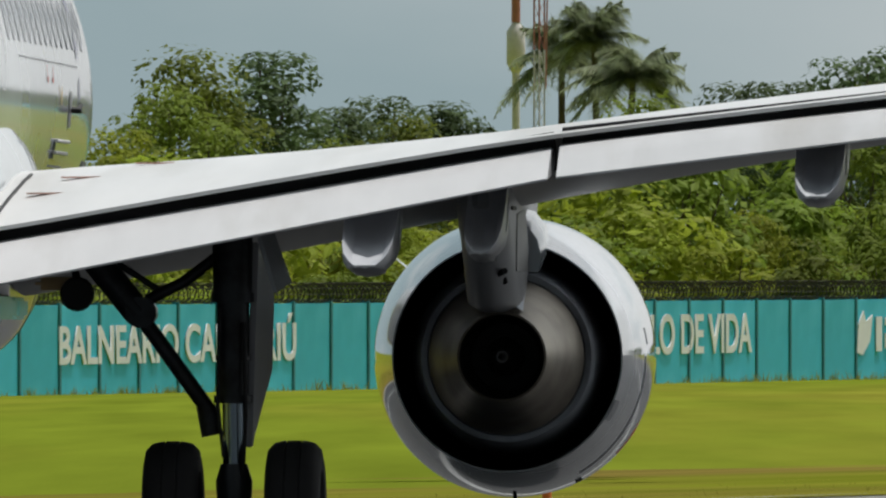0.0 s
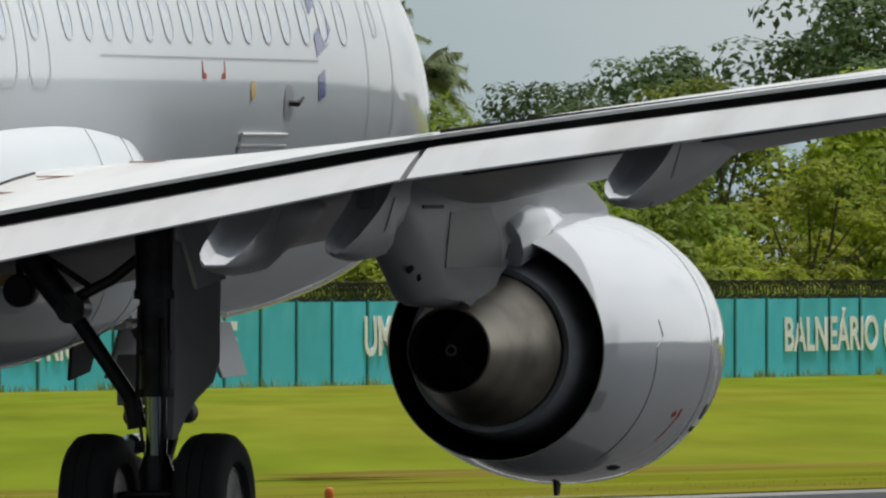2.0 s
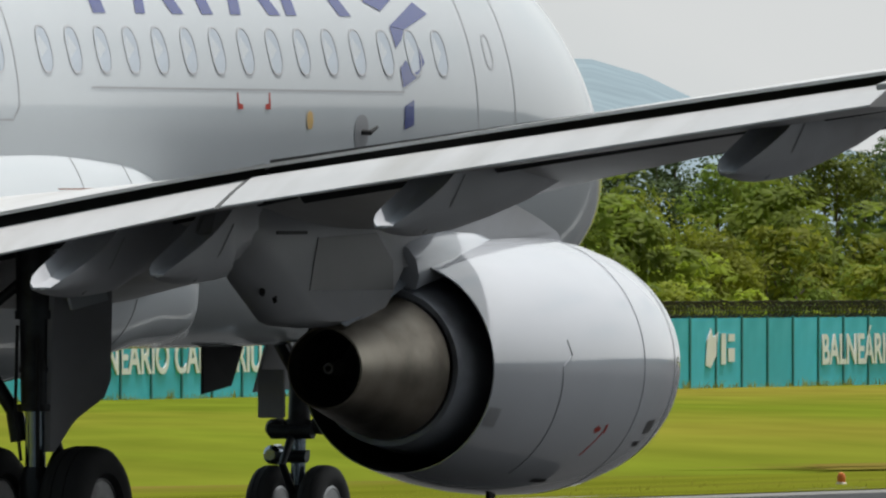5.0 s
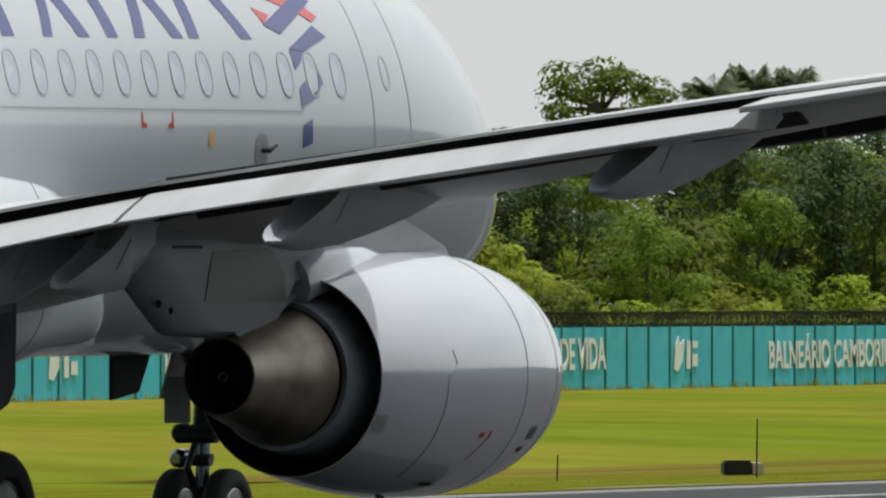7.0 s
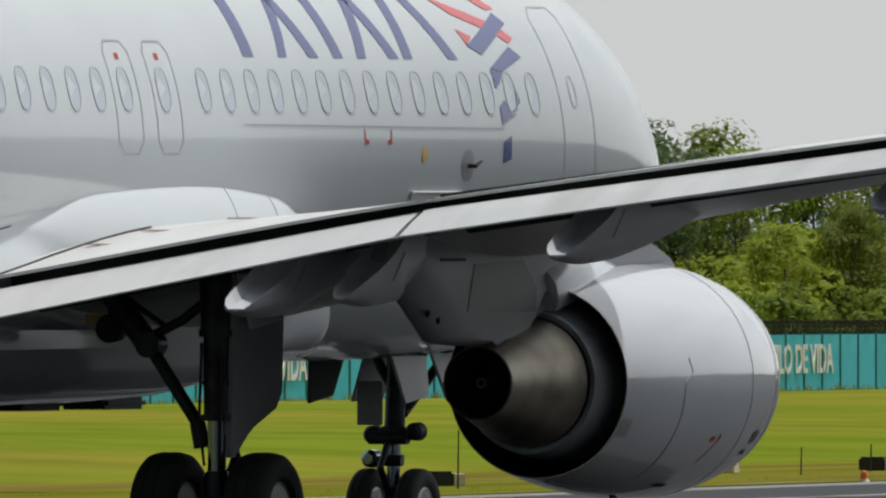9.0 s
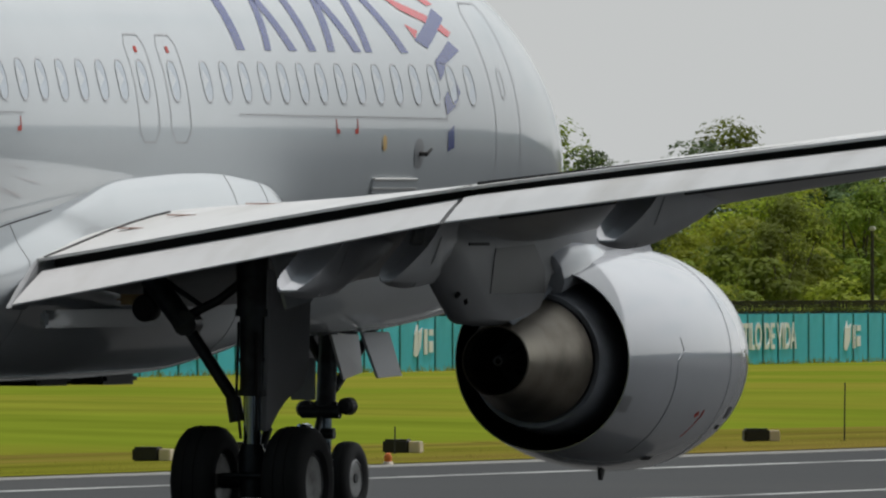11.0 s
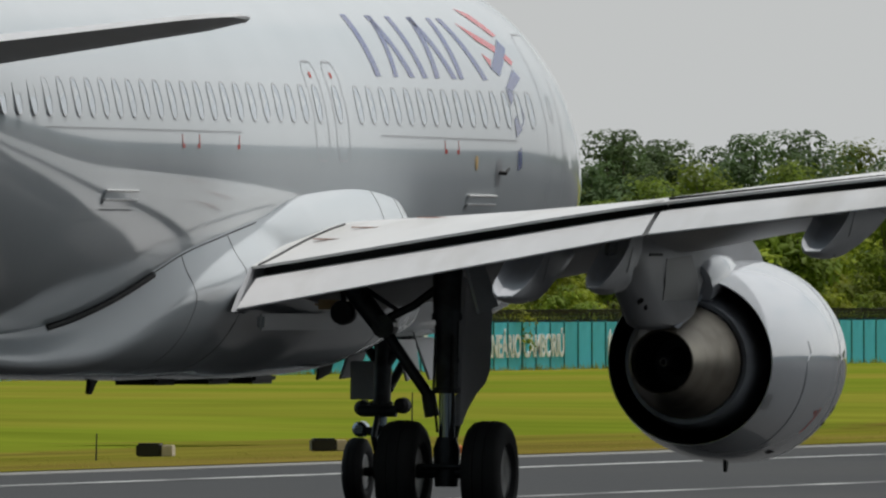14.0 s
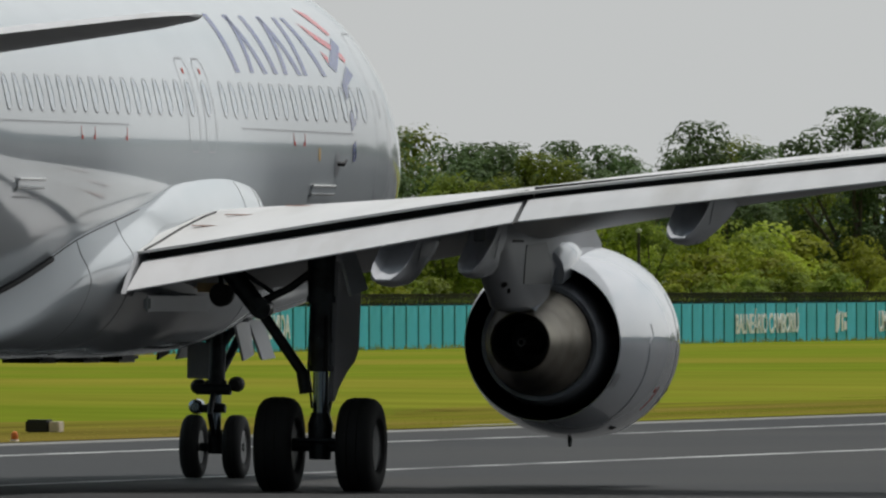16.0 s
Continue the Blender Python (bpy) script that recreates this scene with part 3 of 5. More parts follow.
def build_fuselage():
    stations = [-19.86 + i * 0.4 for i in range(76)] + [10.9 + 0.25 * i for i in range(28)] + [17.66, 17.71]
    stations = sorted(set(round(s, 3) for s in stations if s <= 17.71))
    rings = [[fus_point(a, 2 * math.pi * j / 96) for j in range(96)] for a in stations]
    part("fuselage", loft("fuselage", rings, M["paint"]), airliner, "glossy white painted fuselage")
    # windows: a seal ring round a pane, built once on the parallel part of the hull
    WZ, A0 = 4.28, 11.607
    p0, n0 = fus_at(0.0, WZ)
    outer, inner = oval(0, WZ, 0.26, 0.41), oval(0, WZ, 0.23, 0.375)

    def ring(pts, out):
        return [fus_at(x, z, out)[0] - p0 for x, z in pts]

    frame_me = loft("window_frame", [ring(outer, 0.001), ring(outer, 0.006), ring(inner, 0.006), ring(inner, -0.02)], M["rubber"], True, (False, False))
    pane_pts = ring(inner, 0.003)
    pane_me = mesh_of("pane", pane_pts, [tuple(range(len(pane_pts)))], M["glass"], False)
    if pane_me.polygons[0].normal.y > 0:
        pane_me.flip_normals()
    spots = [A0 - 0.5334 * k for k in range(15)] + [3.25, 2.42] + [1.84 - 0.5334 * k for k in range(25)]
    for a in spots:
        w = part("cabin_window", frame_me, airliner, m=Matrix.Translation(fus_at(a, WZ)[0]))
        part("pane", pane_me, w)
    # overwing exits
    for c in (3.29, 2.43):
        h, t, b = 0.27, 4.72, 3.69
        pts = [(c - h, b + 0.12), (c - h + 0.12, b), (c + h - 0.12, b), (c + h, b + 0.12), (c + h, t - 0.1), (c + h - 0.1, t), (c - h + 0.1, t), (c - h, t - 0.1)]
        e = part("emergency_exit", side_line("emergency_exit", pts, 0.018, M["seam"], close=True), airliner, "overwing exit outlined by a thin dark seam")
        part("exit_handle", side_patch("exit_handle", [(c - 0.045, t - 0.17), (c + 0.035, t - 0.17), (c + 0.035, t - 0.11), (c - 0.045, t - 0.11)], M["red"]), e)
    # seams and doors
    part("seam", side_line("seam", [(4.9, 3.965), (10.8, 3.945)], 0.014, M["seam"]), airliner)
    part("seam", side_line("seam", [(-8.5, 3.97), (-0.9, 3.965)], 0.014, M["seam"]), airliner)
    door = [(12.25, 3.3), (12.4, 3.2), (12.95, 3.2), (13.06, 3.3), (13.06, 5.0), (12.95, 5.1), (12.4, 5.1), (12.25, 5.0)]
    d = part("cabin_door", side_line("cabin_door", door, 0.015, M["seam"], close=True), airliner, "forward cabin door outlined by a dark seam")
    part("door_sill", side_patch("door_sill", [(12.25, 3.13), (13.0, 3.13), (13.0, 3.22), (12.25, 3.22)], M["grey"], 0.008), d)
    part("door_window", side_line("door_window", oval(12.62, 4.3, 0.16, 0.3, 12), 0.02, M["rubber"], close=True), d)
    for a in (7.587, 8.207, -3.3, -2.6, -1.0):
        s = 1 if a in (7.587, -3.3) else -1
        part("jacking_mark", side_patch("jacking_mark", [(a, 3.79), (a + s * 0.1, 3.79), (a + s * 0.1, 3.83), (a + s * 0.03, 3.84), (a + s * 0.02, 3.93), (a, 3.93)] if s > 0 else
                                        [(a, 3.79), (a, 3.93), (a - 0.02, 3.93), (a - 0.03, 3.84), (a - 0.1, 3.83), (a - 0.1, 3.79)][::-1], M["red"]), airliner, "small red corner mark")
    part("position_light", side_patch("position_light", oval(8.94, 3.70, 0.12, 0.16, 10), M["amber"], 0.01), airliner, "amber oval lens")
    # outflow probe
    pl = part("probe_plate", side_patch("probe_plate", oval(9.94, 3.6, 0.26, 0.3, 14), M["grey"], 0.006), airliner, "round grey plate of a vane probe")
    c, n = fus_at(9.95, 3.6)
    part("vane", tube("vane", [c, c + n * 0.07 + Vector((0.02, 0, 0)), c + n * 0.08 + Vector((0.14, 0, 0.05))], [0.025, 0.025, 0.012], M["dark"]), pl)
    # drains or hatches with bright lips
    for a in (9.3, -5.6):
        hb = part("vent_hatch", side_patch("vent_hatch", [(a - 0.6, 3.2), (a + 0.6, 3.2), (a + 0.6, 3.34), (a - 0.6, 3.34)], M["paint"], 0.02), airliner, "white hinged hatch with bright lips")
        for z in (3.26, 3.35):
            q = [fus_at(a + x, z, 0.025)[0] for x in (-0.62, 0, 0.62)]
            part("lip", tube("lip", q, 0.014, M["wing"], 6), hb)
        part("seam", side_line("seam", [(a - 0.62, 3.15), (a + 0.62, 3.15)], 0.015, M["seam"], 0.006), hb)
    # plain navy strokes of the livery, and the folded ribbon mark
    H0, H1 = 4.59, 5.24
    for x0, x1, w in ((5.22, 5.2, 0.23), (6.0, 6.32, 0.18), (6.68, 6.22, 0.22), (7.24, 7.08, 0.21), (7.77, 8.05, 0.2), (8.5, 8.0, 0.22), (8.83, 8.86, 0.2), (9.85, 9.3, 0.22)):
        part("livery_stroke", side_patch("livery_stroke", [(x0, H0), (x0 + w, H0), (x1 + w, H1), (x1, H1)], M["navy"]), airliner)
    ribbon = [("coral", [(10.0, 5.2), (10.54, 5.08), (11.12, 4.96), (10.95, 4.89), (10.38, 5.02)]), ("coral", [(10.3, 4.88), (10.59, 4.81), (10.42, 4.73)]),
              ("navy", [(11.39, 5.04), (11.56, 4.94), (10.67, 4.64), (10.39, 4.72), (10.93, 4.89)]), ("coral", [(11.39, 4.88), (11.56, 4.8), (11.41, 4.75), (11.2, 4.83)]),
              ("coral", [(10.5, 5.36), (11.0, 5.3), (11.5, 5.08), (11.3, 5.06)]), ("navy", [(11.37, 4.72), (11.58, 4.62), (11.0, 4.48), (10.74, 4.51)]),
              ("navy", [(10.74, 4.505), (11.0, 4.475), (10.9, 4.39), (10.75, 4.32)]), ("navy", [(11.2, 4.36), (11.26, 4.2), (11.03, 4.06), (10.77, 3.98), (10.76, 4.15), (10.9, 4.22), (10.98, 4.1), (11.14, 4.14)]),
              ("navy", [(10.77, 3.82), (10.96, 3.88), (10.95, 3.66), (10.76, 3.62)])]
    for c, s in ribbon:
        part("livery_ribbon", side_patch("livery_ribbon", s, M[c], 0.005), airliner)
    for k in range(4):
        part("livery_small_mark", side_patch("livery_small_mark", [(-6.2 + 0.5 * k, 4.86), (-5.8 + 0.5 * k, 4.86), (-5.8 + 0.5 * k, 4.93), (-6.2 + 0.5 * k, 4.93)], M["navy"]), airliner)


FAIR = [  # station, top of the shoulder, half width, bottom
    (-7.6, 1.95, 0.9, 1.78), (-6.6, 2.05, 1.75, 1.6), (-5.2, 2.35, 2.06, 1.47), (-3.3, 2.78, 2.1, 1.42), (-0.7, 3.02, 2.15, 1.4), (2.0, 3.33, 2.17, 1.4), (4.0, 3.4, 2.16, 1.42),
    (5.6, 3.36, 2.1, 1.55), (6.4, 3.2, 2.0, 1.66), (7.0, 2.8, 1.88, 1.73), (7.8, 2.1, 1.4, 1.76)]


EDGE_Z = [  # the aft fairing: station, height where it leaves the hull, widest half width
    (-7.6, 1.8, 0.5), (-6.6, 1.85, 0.9), (-5.2, 1.9, 1.25), (-4.4, 2.02, 1.5), (-3.6, 2.27, 1.68), (-3.0, 2.5, 1.8), (-2.25, 2.72, 1.92), (-1.05, 2.9, 2.07), (0.1, 3.05, 2.13), (2.0, 3.3, 2.17)]


def fairing_ring(a, angles):
    """Over the wing a rounded shoulder; behind it a skirt that leaves the hull along a falling edge."""
    top, hw, bot = table(FAIR, a)
    top = (top - 0.185 * bot) / 0.815
    zc, hh = (top + bot) / 2, (top - bot) / 2
    zb, wide = table(EDGE_Z, min(a, 2.0))
    near = -fus_at(min(a, 2.0), zb)[0].y
    mix = min(1, max(0, (a + 0.2) / 1.8))
    mix = mix * mix * (3 - 2 * mix)
    ring = []
    for t in angles:
        c, s = math.cos(t), math.sin(t)
        x1 = hw * math.copysign(abs(c) ** 0.55, c)
        z1 = zc + hh * math.copysign(abs(s) ** (0.62 if s < 0 else 0.8), s)
        if s < 0:
            z2 = zb - (zb - bot) * abs(s) ** 0.9
            f = min(1, (zb - z2) / 0.5)
            x2 = (near + 0.015 + (wide - near) * f * f * (3 - 2 * f)) * math.copysign(abs(c) ** 0.5, c)
        else:
            z2, x2 = zb + 0.2 * s, (near + 0.012) * math.copysign(abs(c) ** 0.6, c)
        ring.append(S(a, lerp(x2, x1, mix), lerp(z2, z1, mix)))
    return ring


def build_belly():
    rings = [fairing_ring(lerp(-7.6, 7.8, i / 89), [2 * math.pi * j / 64 for j in range(64)]) for i in range(90)]
    f = part("belly_fairing", loft("belly_fairing", rings, M["paint"]), airliner, "smooth white wing root fairing")
    for a in (-2.3, -0.9, 4.5, 5.5):
        part("seam", tube("seam", fairing_ring(a, [-1.3 + 0.1 * k for k in range(14 if a < 0 else 25)]), 0.006, M["seam"], 5), f)
    edge = [fus_at(x, table(EDGE_Z, x)[0], 0.016)[0] for x in [-5.0 + 0.2 * k for k in range(27)]]
    part("fairing_edge", tube("fairing_edge", edge, 0.009, M["dark"], 5), f, "dark gap along the fairing's upper edge")
    # drain mast, hatches and the tail-side cutout under the belly
    part("drain_mast", slab("drain_mast", [S(-0.7, 0.3, 1.42), S(-0.35, 0.3, 1.42), S(-0.6, 0.3, 1.26), S(-0.75, 0.3, 1.26)], (0, 0.04, 0), M["dark"]), airliner, "dark drain mast")
    for a in (1.2, 3.4, 5.2):
        part("belly_hatch", box("belly_hatch", (0.9, 0.5, 0.12), M["dark"], 0.04, S(a, 0.4, 1.41)), airliner, "dark bulged belly hatch")
    part("gap_seal", tube("gap_seal", [fus_at(x, table(EDGE_Z, x)[0], 0.03)[0] for x in [-4.6 + 0.15 * k for k in range(12)]], 0.035, M["dark"], 8), airliner, "dark curved gap seal")
    # recess with the landing lamp under the wing root
    part("wheel_bay_edge", box("wheel_bay_edge", (3.1, 0.08, 0.17), M["paint"], 0.03, S(0.55, 2.2, 2.02)), airliner)
    lamp = part("lamp_can", revolve("lamp_can", [(0, 0.0), (0, 0.11), (0.05, 0.13), (0.2, 0.12), (0.3, 0.06), (0.32, 0)], M["dark"], 20), airliner, "black round landing lamp", m=Matrix.Translation(S(0.2, 2.75, 2.12)))
    part("lamp_arm", tube("lamp_arm", [Vector((0.1, 0, 0.08)), Vector((0.2, 0.05, 0.3))], 0.03, M["gear"], 8), lamp)
    # amber block added to paint in the glow beside the lamp
    part("amber_cover", box("amber_cover", (0.5, 0.34, 0.1), M["lamp"], 0.04, S(0.55, 2.6, 2.2)), airliner, "amber block, a lamp's glow put into its colour")


# wing stations: r, leading edge a, trailing edge a, trailing edge z, crest over it, thickness, leading edge over the trailing edge
WING = [(1.2, 6.9, -0.70, 2.47, 0.52, 1.0, 0.05), (2.06, 6.3, -0.74, 2.59, 0.47, 0.95, 0.05), (4.2, 4.9, -0.88, 2.94, 0.25, 0.74, 0.0), (6.38, 3.5, -1.02, 3.27, 0.115, 0.55, -0.06), (9.9, 1.2, -2.33, 3.64, 0.12, 0.42, -0.02),
        (13.42, -1.0, -3.68, 3.99, 0.11, 0.32, 0.0), (16.6, -3.0, -5.0, 4.28, 0.09, 0.22, 0.0), (17.05, -3.6, -5.2, 4.33, 0.05, 0.12, 0.0)]


def wing_ring(r, side):
    le, te, zt, crest, th, lz = table(WING, r)
    ch = le - te
    ring = []
    up, lo = [], []
    for k in range(15):
        f = k / 14  # from the trailing edge to the leading edge
        x = te + ch * f
        # upper skin: rises to the crest at 60 percent, falls to the nose
        zu = zt + crest * math.sin(min(1, f / 0.62) * math.pi / 2) if f < 0.62 else lerp(zt + crest, zt + lz, ((f - 0.62) / 0.38) ** 2.4)
        t = th * (0.10 + 0.9 * math.sin(min(1, f / 0.6) * math.pi / 2)) if f < 0.6 else th * math.sqrt(max(0.0, 1 - ((f - 0.6) / 0.4) ** 2.2))
        if f < 0.16:
            t = 0.03
        up.append((x, zu))
        lo.append((x, zu - t))
    pts = up + lo[::-1][1:]
    return [Vector((x, -r * side, z)) for x, z in pts]


def build_wing(side):
    rs = [1.2, 1.6, 2.06, 2.6, 3.4, 4.2, 5.0, 5.8, 6.38, 7.2, 8.2, 9.1, 9.9, 11, 12.2, 13.42, 14.4, 15.5, 16.6, 16.9, 17.05]
    w = part("wing", loft("wing", [wing_ring(r, side) for r in rs], M["wing"]), airliner, "pale grey painted wing")
    # flap panels: inboard and outboard, set down and back from the wing's rear edge
    def flap(name, r0, r1, top0, te0, top1, te1, k=10):
        rings = []
        for i in range(k + 1):
            f = i / k
            r = lerp(r0, r1, f)
            a0, z0 = lerp(top0[0], top1[0], f), lerp(top0[1], top1[1], f)
            a1, z1 = lerp(te0[0], te1[0], f), lerp(te0[1], te1[1], f)
            na, nz = (z0 - z1), -(a0 - a1)
            d = math.hypot(na, nz)
            na, nz = na / d, nz / d
            pr = [(a1, z1 + 0.008), (lerp(a1, a0, 0.5), lerp(z1, z0, 0.5) + 0.012), (a0, z0), (a0 + 0.25, z0 + 0.02), (a0 + 0.42, z0 - 0.03), (a0 + 0.46, z0 - 0.1), (a0 + 0.3, z0 - 0.19), (a0, z0 - 0.2),
                  (lerp(a1, a0, 0.5), lerp(z1, z0, 0.5) - 0.1), (a1, z1 - 0.008)]
            rings.append([Vector((a, -r * side, z)) for a, z in pr])
        fl = part(name, loft(name, rings, M["flap"]), airliner, "light grey flap panel, lowered")
        # two near-black sheets stand in for shade in the slot and the hollow
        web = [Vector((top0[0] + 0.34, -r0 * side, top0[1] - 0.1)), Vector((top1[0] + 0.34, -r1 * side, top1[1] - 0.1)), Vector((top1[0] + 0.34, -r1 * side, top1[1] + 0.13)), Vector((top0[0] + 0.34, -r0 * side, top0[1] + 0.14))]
        part("rear_spar", slab("rear_spar", web, (0.02, 0, 0), M["dark"], 0), fl, "near-black sheet that puts shade into the slot ahead of the flap")
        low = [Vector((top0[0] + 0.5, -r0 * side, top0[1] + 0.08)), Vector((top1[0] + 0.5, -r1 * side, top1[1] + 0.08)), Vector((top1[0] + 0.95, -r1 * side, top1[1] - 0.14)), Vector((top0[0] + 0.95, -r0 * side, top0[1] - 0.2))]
        part("flap_cove", slab("flap_cove", low, (0.01, 0, 0.02), M["dark"], 0), fl, "near-black sheet standing in for the shaded hollow ahead of the flap")
        return fl
    fi = flap("inboard_flap", 2.1, 6.365, (-0.76, 2.475), (-1.565, 2.15), (-1.02, 3.165), (-1.585, 2.935))
    flap("outboard_flap", 6.43, 13.4, (-1.04, 3.185), (-1.60, 2.945), (-3.70, 3.885), (-4.2, 3.70))
    part("flap_seal", slab("flap_seal", [S(-0.5, 2.02 * side, 2.62), S(-0.8, 2.02 * side, 2.56), S(-1.6, 2.07 * side, 2.12), S(-1.2, 2.07 * side, 2.1), S(-0.5, 2.02 * side, 2.36)], (0, 0.06, 0), M["grey"]), fi, "worn dark flap end plate")
    part("aileron", slab("aileron", [S(-3.7, 13.5 * side, 3.93), S(-4.9, 16.4 * side, 4.2), S(-5.45, 16.4 * side, 4.14), S(-4.3, 13.5 * side, 3.84)], (0, 0, 0.05), M["wing"]), airliner)
    # drooped leading-edge slats, near-black all over to paint in their shaded hollow backs
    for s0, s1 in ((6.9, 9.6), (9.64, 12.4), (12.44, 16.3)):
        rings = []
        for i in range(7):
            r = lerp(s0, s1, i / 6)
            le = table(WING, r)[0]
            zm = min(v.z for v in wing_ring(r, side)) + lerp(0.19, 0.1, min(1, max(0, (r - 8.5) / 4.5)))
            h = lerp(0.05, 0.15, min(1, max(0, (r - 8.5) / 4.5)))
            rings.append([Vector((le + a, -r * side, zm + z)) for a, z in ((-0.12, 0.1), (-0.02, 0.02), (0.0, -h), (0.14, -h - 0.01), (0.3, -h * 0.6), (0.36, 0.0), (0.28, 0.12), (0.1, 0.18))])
        part("slat", loft("slat", rings, M["dark"]), airliner, "drooped leading-edge slat, near-black with the shade of its hollow back painted in")
    q = [wing_ring(r, side)[k] + Vector((0, 0, 0.006)) for k, r in ((0, 2.12), (1, 2.18), (2, 2.2), (3, 2.22), (4, 2.24), (5, 2.25), (6, 2.26))]
    part("root_seal", tube("root_seal", q, 0.014, M["dark"], 6), w, "dark seal between wing and fairing")
    # red walk marks and small fittings on the upper skin
    if side > 0:
        for a, r in ((1.4, 2.7), (0.6, 2.5), (2.2, 3.2)):
            le, te, zt, crest, th, lz = table(WING, r)
            z = zt + crest * math.sin(min(1, (a - te) / (le - te) / 0.62) * math.pi / 2)
            part("walk_mark", box("walk_mark", (0.1, 0.3, 0.012), M["faded"], 0.003, S(a, r, z + 0.006)), airliner, "faded red walkway mark")
    # canoe fairings of the flap tracks
    for tip, ln, wd, ht, zt in (((-2.15, 5.04, 2.25), 2.9, 0.38, 0.50, 0.62), ((-1.74, 5.87, 2.35), 2.3, 0.28, 0.46, 0.6), ((-2.72, 8.39, 2.73), 3.5, 0.35, 0.47, 0.62), ((-3.83, 11.94, 3.14), 3.2, 0.33, 0.45, 0.6)):
        rings = []
        a0, r0, z0 = tip
        for da, wf, zb, top in ((0.0, 0.42, 0.035, 0.06), (0.04, 0.66, 0.012, 0.1), (0.14, 0.86, -0.005, 0.15), (0.3, 0.96, -0.02, 0.215), (0.5, 1.0, -0.025, 0.29), (0.7, 1.02, -0.015, 0.37), (0.9, 1.03, 0.0, 0.47), (1.1, 1.03, 0.02, zt), (0.5 * ln, 0.97, 0.12, zt + 0.03), (0.7 * ln, 0.85, 0.25, zt + 0.05), (0.88 * ln, 0.6, 0.40, zt + 0.07), (ln, 0.25, 0.52, zt + 0.1)):
            f = da / ln
            a = a0 + 0.12 + da
            hw = wd * wf / 2
            b, t = z0 + zb, z0 + top
            dip = min(0.1, 0.42 * (t - b)) if 0.0 < da < 1.0 else 0.0
            pr = [(-hw, t), (-hw, b + min(0.18, 0.6 * (t - b))), (-hw * 0.86, b + min(0.09, 0.3 * (t - b))), (-hw * 0.45, b + 0.012), (0, b), (hw * 0.45, b + 0.012), (hw * 0.86, b + min(0.09, 0.3 * (t - b))), (hw, b + min(0.18, 0.6 * (t - b))), (hw, t), (hw * 0.6, t - dip), (0, t - 1.3 * dip), (-hw * 0.6, t - dip)]
            rings.append([Vector((a, -(r0 + x) * side, z)) for x, z in pr])
        cn = part("flap_track_fairing", loft("flap_track_fairing", rings, M["canoe"]), airliner, "pale grey canoe fairing under the flap")
        part("fairing_seam", tube("fairing_seam", [Vector((a0 + 1.2, -(r0 + wd * 0.515) * side, z0 + 0.46)), Vector((a0 + 0.95, -(r0 + wd * 0.515) * side, z0 + 0.22)), Vector((a0 + 0.6, -(r0 + wd * 0.3) * side, z0 + 0.0))], 0.008, M["seam"], 5), cn)


